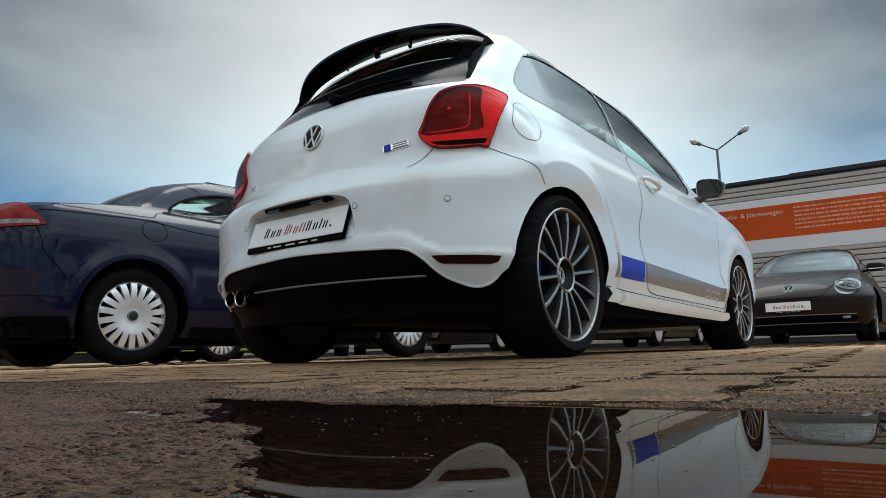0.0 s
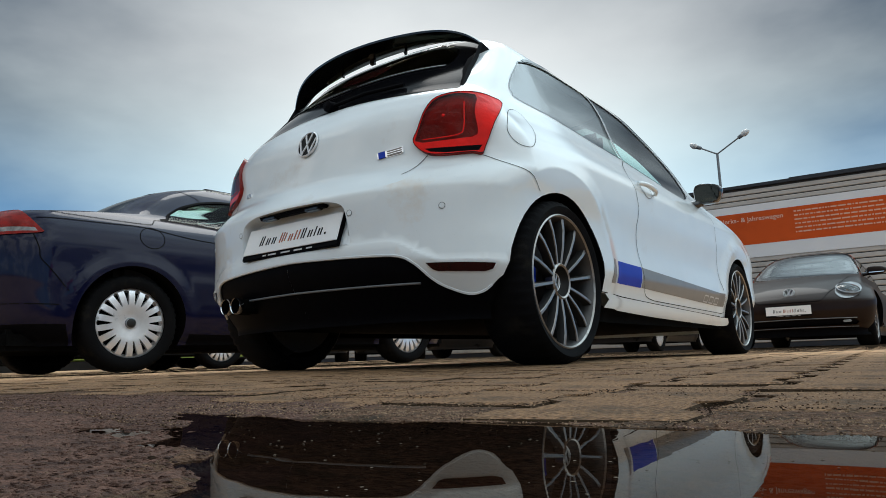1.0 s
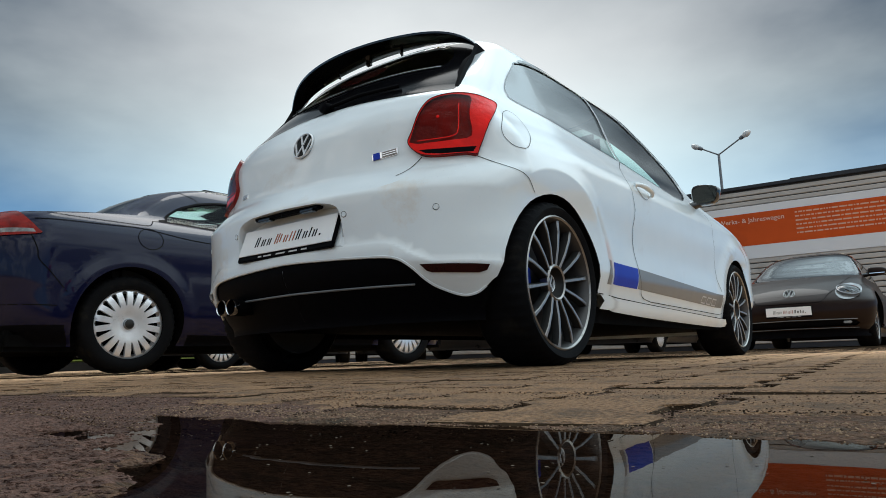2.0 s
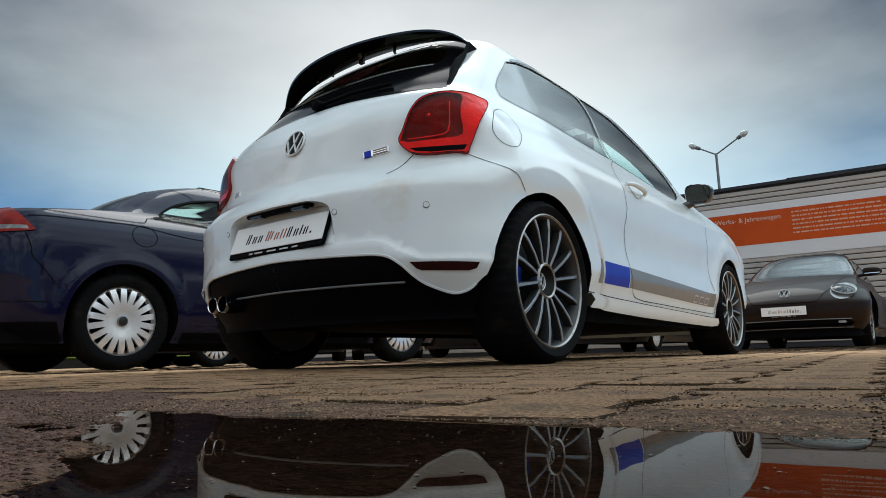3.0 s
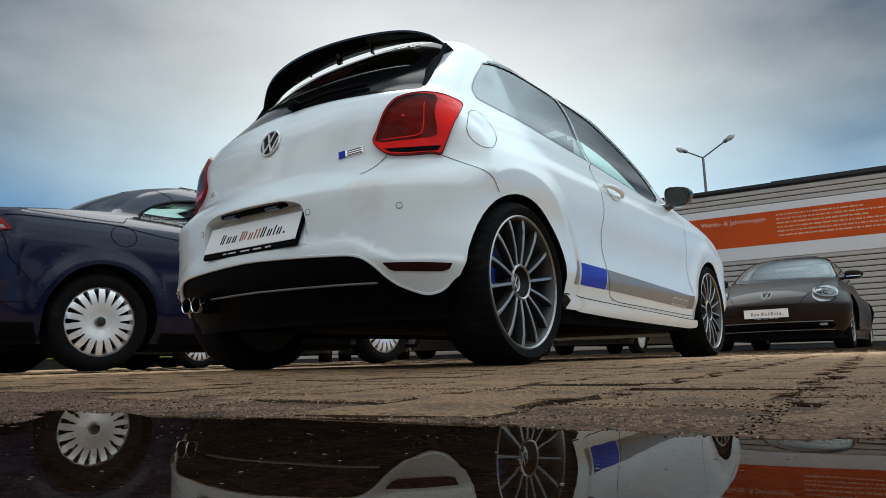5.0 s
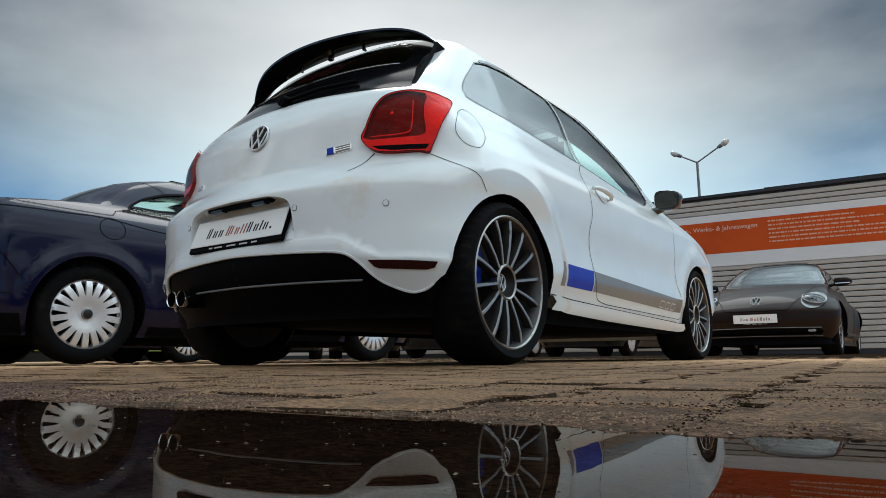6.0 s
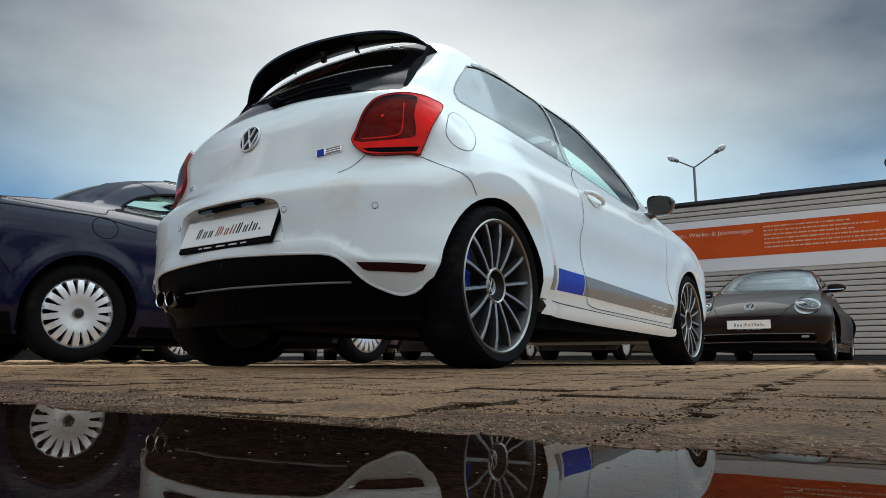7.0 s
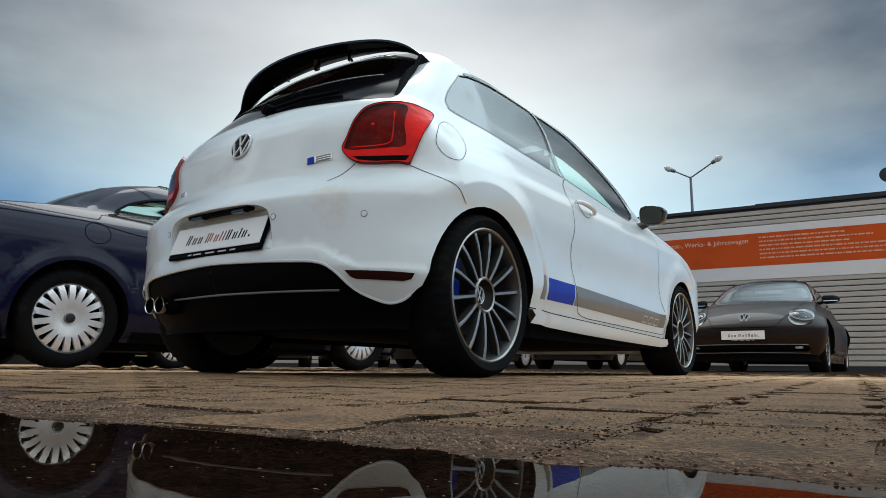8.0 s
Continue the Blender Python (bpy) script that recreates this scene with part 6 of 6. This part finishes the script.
def parked_car(name, label, mat, m):
    """A plain saloon in the far rows."""
    car = thing(name, label, "car", "cars in the far rows")
    H = Hull(tail=curve((0.2, -0.7), (0.5, -0.82), (0.85, -0.78), (0.98, -0.5), (1.2, -0.1), (1.42, 0.5)), tail_depth=curve((0.2, 0.4), (1.42, 0.3)), tail_n=curve((0.2, 2.6), (1.42, 2.4)),
             width=curve((0.2, 0.80), (0.3, 0.86), (0.6, 0.88), (0.85, 0.85), (0.95, 0.76), (1.2, 0.65), (1.36, 0.54), (1.42, 0.4)),
             nose=curve((0.2, 3.3), (0.5, 3.4), (0.75, 3.2), (0.92, 2.5), (1.0, 2.25), (1.3, 1.6), (1.42, 1.2)), nose_depth=curve((0.2, 0.45), (1.42, 0.3)), nose_n=curve((0.2, 2.6), (1.42, 2.4)),
             flank=simple_flank(0.0, 2.6, 0.015, 0.31, 0.38))
    side = H.side
    regions = dict(arch_r=[side(y, z) for y, z in arc_points(0.0, 0.31, 0.365, 0.16)], arch_f=[side(y, z) for y, z in arc_points(2.6, 0.31, 0.365, 0.16)],
                   window=smooth_line([side(-0.1, 1.0), side(0.3, 1.25), side(0.9, 1.34), side(1.4, 1.30), side(1.95, 1.0), side(1.0, 0.97)], 4, True),
                   screen=[(2.15, 1.0), (3.0, 1.0), (3.0, 1.38), (2.12, 1.36)], back=[(0, 1.04), (0.75, 1.04), (0.7, 1.36), (0, 1.36)])
    cut = cut_skin(H, regions, 0.18, 1.42, 0.06)
    skin_part("body_shell", H, cut["shell"], mat, car)
    part("roof", box((0, 0.86, 1.42), (0.8, 0.6, 0.01)), mat, car)
    for s in (1, -1):
        skin_part("side_window", H, cut["window"], PRIVACY, car, (s,), -0.003)
        seam(H, [side(-0.4, 0.36), side(1.0, 0.36), side(2.2, 0.36)], car, s, 0.02, 0.006, ALLOY_DARK, "rubbing_strip")
        p = H.at(*H.front(0.60, 0.66))
        part("headlamp", add_box(bmesh.new(), (s * p.x, p.y, p.z), (0.26, 0.06, 0.11), 0.02), CLEAR_LENS, car)
        p = H.at(*H.rear(0.66, 0.80))
        part("tail_lamp", add_box(bmesh.new(), (s * p.x, p.y, p.z), (0.22, 0.06, 0.14), 0.02), RED_LENS, car)
        for y in (0.0, 2.6):
            cap_wheel(car, s * 0.86, y, 0.314, s)
    skin_part("windscreen", H, cut["screen"], SCREEN, car, (1, -1), -0.003)
    skin_part("rear_window", H, cut["back"], PRIVACY, car, (1, -1), -0.003)
    for y in (0.0, 2.6):
        arch_liner(H, y, 0.31, 0.365, car)
    part("floor_pan", box((0, 1.25, 0.25), (1.36, 3.8, 0.10), 0.03), UNDER, car)
    part("cabin_floor", box((0, 1.0, 0.68), (1.42, 2.2, 0.3), 0.05), CABIN, car)
    car.matrix_world = m
    return car


far_car = parked_car("dark_saloon", "dark saloon with silver hubcaps parked in the far rows", DARK_PAINT, Matrix.Translation((-6.39, 0.32, 0)) @ Matrix.Rotation(radians(-4), 4, "Z"))
# copies placed to fit the view; some only close bright gaps under the cars
for x, y, a in ((-8.93, 7.39, 48), (-3.40, 10.4, 0), (-9.37, 10.48, 42), (-6.55, 9.9, 0), (-13.2, 3.2, 70), (-11.9, -2.9, -8), (-9.1, -2.4, -5), (-13.9, 6.9, -6)):
    copy_thing(far_car, Matrix.Translation((x, y, rise(y + 0.6))) @ Matrix.Rotation(radians(a), 4, "Z"))
parked_car("lime_hatchback", "lime green car parked in the far rows", LIME, Matrix.Translation((-9.42, 2.34, rise(2.8))) @ Matrix.Rotation(radians(-14), 4, "Z"))




def horizon_block(name, x0, y0, x1, y1):
    """A plain low dark wall, added to block the bright horizon under the cars."""
    a, b = Vector((x0, y0, 0)), Vector((x1, y1, 0))
    m = Matrix.Translation((a + b) / 2) @ Matrix.Rotation(math.atan2(y1 - y0, x1 - x0), 4, "Z")
    ob = part(name, add_box(bmesh.new(), (0, 0, 0.55), ((b - a).length, 0.2, 1.12), 0.01, m), BLOCK_DARK, smooth=False)
    return tagged(ob, "plain low dark wall added to hide the bright horizon under the cars", "wall", kind="structure")


horizon_block("horizon_block_west", -24.0, -30.0, -24.0, 34.0)
horizon_block("horizon_block_northwest", -23.9, 34.0, -4.0, 34.0)

# ---- paving stones: interlocking double-T blocks, grit, crumbs ----
LAY = Matrix.Translation((1.865, -1.632, 0)) @ Matrix.Rotation(radians(4), 4, "Z")      # the run of the courses


def paver_mesh(seed, steps=((0.0, -0.02), (0.0, -0.006), (0.004, -0.0015), (0.009, 0.0))):
    rng = random.Random(seed)
    a, b, w = 0.0968, 0.0795, 0.0595
    out = [(b, -a), (b, -0.056), (w, -0.036), (w, 0.036), (b, 0.056), (b, a)]
    out += [(-x, -y) for x, y in out]
    out = [(x + rng.uniform(-0.0012, 0.0012), y + rng.uniform(-0.0012, 0.0012)) for x, y in out]
    bm = bmesh.new()
    rings = []
    for inset, z in steps:
        rings.append([bm.verts.new((x - math.copysign(inset, x), y - math.copysign(inset, y), z + rng.uniform(-0.0006, 0.0006))) for x, y in out])
    for p, q in zip(rings, rings[1:]):
        for i in range(len(out)):
            j = (i + 1) % len(out)
            bm.faces.new((p[i], p[j], q[j], q[i]))
    for f in list(bm.faces)[:max(1, len(steps) - 2) * len(out)]:
        f.material_index = 1
    bm.faces.new(rings[-1])
    me = bpy.data.meshes.new("paving_stone")
    bmesh.ops.recalc_face_normals(bm, faces=bm.faces)
    bm.to_mesh(me)
    bm.free()
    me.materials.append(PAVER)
    me.materials.append(PAVER_EDGE)
    return me


def paving():
    rng = random.Random(11)
    meshes = [paver_mesh(k) for k in range(5)]
    plain = paver_mesh(9, ((0.0, -0.006), (0.006, 0.0)))
    pieces, joined = [], []
    for i in range(-70, 56):
        for j in range(-20, 62):
            c = LAY @ Vector((0.1455 * i, 0.2 * j + (0.1 if i % 2 else 0), 0))
            x, y = c.x, c.y
            z = ground_z(x, y) + rng.uniform(-0.0012, 0.0012) - burial(x, y)
            if math.hypot(x - 1.9, y + 1.9) > 4.5:
                joined.append((Matrix.Translation((x, y, z)) @ Matrix.Rotation(radians(4 + rng.uniform(-0.7, 0.7)), 4, "Z"), plain))
                continue
            e = 0.05
            sx, sy = (ground_z(x + e, y) - ground_z(x - e, y)) / (2 * e), (ground_z(x, y + e) - ground_z(x, y - e)) / (2 * e)
            sx, sy = max(-0.06, min(0.06, sx)), max(-0.06, min(0.06, sy))
            m = Matrix.Translation((x, y, z)) @ Matrix.Rotation(sy + rng.uniform(-0.008, 0.008), 4, "X") @ Matrix.Rotation(-sx + rng.uniform(-0.008, 0.008), 4, "Y") @ Matrix.Rotation(radians(4 + rng.uniform(-0.7, 0.7)), 4, "Z")
            (pieces if 0.7 < x < 3.0 and -2.35 < y < 0.0 else joined).append((m, rng.choice(meshes)))
    pieces.sort(key=lambda p: (p[0].translation - Vector((1.85, -1.4, 0))).length)
    joined += pieces[300:]
    verts, faces, slots = [], [], []
    for m, me in joined:
        k = len(verts)
        slots += [p.material_index for p in me.polygons]
        verts += [m @ v.co for v in me.vertices]
        faces += [[k + i for i in p.vertices] for p in me.polygons]
    me = bpy.data.meshes.new("distant_paving")
    me.from_pydata(verts, [], faces)
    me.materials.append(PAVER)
    me.materials.append(PAVER_EDGE)
    me.polygons.foreach_set("material_index", slots)
    ob = new("distant_paving", me)
    ob.parent = ground
    ob["kind"] = "stuff"
    for x0, x1, y0, y1 in ((-90, 90, 10.0, 90), (-90, -7.8, -40, 10.0), (9.6, 90, -40, 10.0), (-7.8, 9.6, -40, -5.2)):
        bm, rows = bmesh.new(), []
        for y in sorted({y0, y1} | {y for y in (2.0, 10.0) if y0 < y < y1}):
            rows.append([bm.verts.new((x, y, rise(y) + z)) for x, z in ((x0, -0.0045), (x0, 0.0015), (x1, 0.0015), (x1, -0.0045))])
        for p, q in zip(rows, rows[1:]):
            for k in range(4):
                bm.faces.new((p[k], p[(k + 1) % 4], q[(k + 1) % 4], q[k]))
        bm.faces.new(rows[0])
        bm.faces.new(rows[-1][::-1])
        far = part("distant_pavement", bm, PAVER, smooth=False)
        tagged(far, "sunlit brown paved ground between the far cars", "pavement", kind="structure")
    for m, me in pieces[:300]:
        ob = new("paving_stone", me)
        ob.parent = ground
        ob.matrix_world = m


paving()


def scatter(name, label, mat, count, size, area, seed, flat=0.6, wet=False):
    """Loose bits lying on the ground, as one mesh."""
    rng = random.Random(seed)
    verts, faces = [], []
    base = [(math.cos(1.2566 * k + 0.3 * h) * (1.0 - 0.38 * h), math.sin(1.2566 * k + 0.3 * h) * (1.0 - 0.38 * h), 0.9 * h - 0.15) for h in (0, 1) for k in range(5)]
    tris = [(k, (k + 1) % 5, 5 + (k + 1) % 5, 5 + k) for k in range(5)] + [(5, 6, 7, 8, 9)]
    n = 0
    while n < count:
        x, y = area(rng)
        b = basin(x, y)
        z = ground_z(x, y)
        if not wet:
            z = max(z - burial(x, y), bed_z(x, y))
        if wet:
            if b < 0.5:
                continue
            z = WATER_Z + 0.0003
        elif z < WATER_Z - 0.004:
            continue
        s = size * rng.uniform(0.35, 1.0) ** 1.6
        a = rng.uniform(0, 6.28)
        k = len(verts)
        for px, py, pz in base:
            px, py = px * rng.uniform(0.7, 1.2), py * rng.uniform(0.7, 1.2)
            verts.append((x + s * (px * math.cos(a) - py * math.sin(a)), y + s * (px * math.sin(a) + py * math.cos(a)), z + s * flat * (pz * rng.uniform(0.7, 1.2) + 0.25)))
        faces += [[k + i for i in t] for t in tris]
        n += 1
    me = bpy.data.meshes.new(name)
    me.from_pydata(verts, [], faces)
    me.materials.append(mat)
    ob = new(name, me)
    return tagged(ob, label, "grit", kind="stuff")


def near_area(rng):
    d = rng.uniform(0.0, 1.0) ** 2.2 * 2.2
    return 1.0 + rng.uniform(-0.6, 1.8), -1.95 + d


def shore(rng):
    x = rng.uniform(1.3, 2.3)
    return x, -1.84 + 0.25 * max(0.0, x - 1.75) ** 1.4 + rng.gauss(0.02, 0.03)


def shore_left(rng):
    x = rng.uniform(1.2, 1.85)
    return x, -2.135 - 0.55 * (x - 1.78) + rng.gauss(-0.03, 0.05)


def joints(rng):
    """A place beside the joints between paving stones."""
    i, j = rng.randint(-8, 7), int(rng.random() ** 1.5 * 13) - 1
    ex, ey = rng.choice(((0.0727, None), (-0.0727, None), (None, 0.1)))
    c = LAY @ Vector((0.1455 * i + (ex if ex else rng.uniform(-0.07, 0.07)) + rng.gauss(0, 0.0045), 0.2 * j + (0.1 if i % 2 else 0) + (ey if ey else rng.uniform(-0.1, 0.1)) + rng.gauss(0, 0.0045), 0))
    return c.x, c.y


scatter("joint_crumbs", "dark mossy crumbs along the paving joints", DARK_GRIT, 24000, 0.0012, joints, 13, 0.7)
scatter("grit", "pale sandy grit scattered over the paving", GRIT, 9000, 0.0012, near_area, 3)
scatter("sand", "brown sand grains washed over the paving", EARTH, 24000, 0.0012, near_area, 31, 0.8)
scatter("shore_grit", "pale grit and small stones along the puddle's edge", GRIT, 6500, 0.0010, shore, 5, 0.8)
scatter("shore_grit", "pale grit and small stones on the wet near bank", BANK_GRIT, 2200, 0.0007, shore_left, 6, 0.7)
scatter("dark_crumbs", "dark crumbs of earth and moss on the paving", DARK_GRIT, 5000, 0.0011, near_area, 7, 0.6)
scatter("floating_flecks", "pale flecks of seed and dust floating on the puddle", FLECK, 420, 0.0010, lambda r: (1.35 + 1.05 * r.random() ** 1.6, r.uniform(-2.2, -1.75)), 8, 0.12, True)


def waterline(rng):
    """Flats just awash along the near bank."""
    while True:
        x, y = rng.uniform(1.35, 1.95), rng.uniform(-2.2, -1.95)
        if abs(bed_z(x, y) - WATER_Z) < 0.0022:
            return x, y


scatter("silt_crumbs", "small crumbs of wet silt awash along the near bank", SILT, 1800, 0.0026, waterline, 29, 0.35)


def silt_area(rng):
    while True:
        x, y = rng.uniform(0.6, 1.8), rng.uniform(-2.5, -1.65)
        if silt_bank(x, y) > 0.2:
            return x, y


scatter("silt_lumps", "lumps of wet brown silt and gravel on the near bank", SILT, 30000, 0.0010, silt_area, 17, 0.6)
scatter("bank_crumbs", "dark crumbs on the wet near bank", DARK_GRIT, 300, 0.0026, silt_area, 19, 0.45)
scatter("bank_gravel", "pale brown grains on the wet near bank", BANK_GRIT, 7000, 0.0006, silt_area, 23, 0.8)
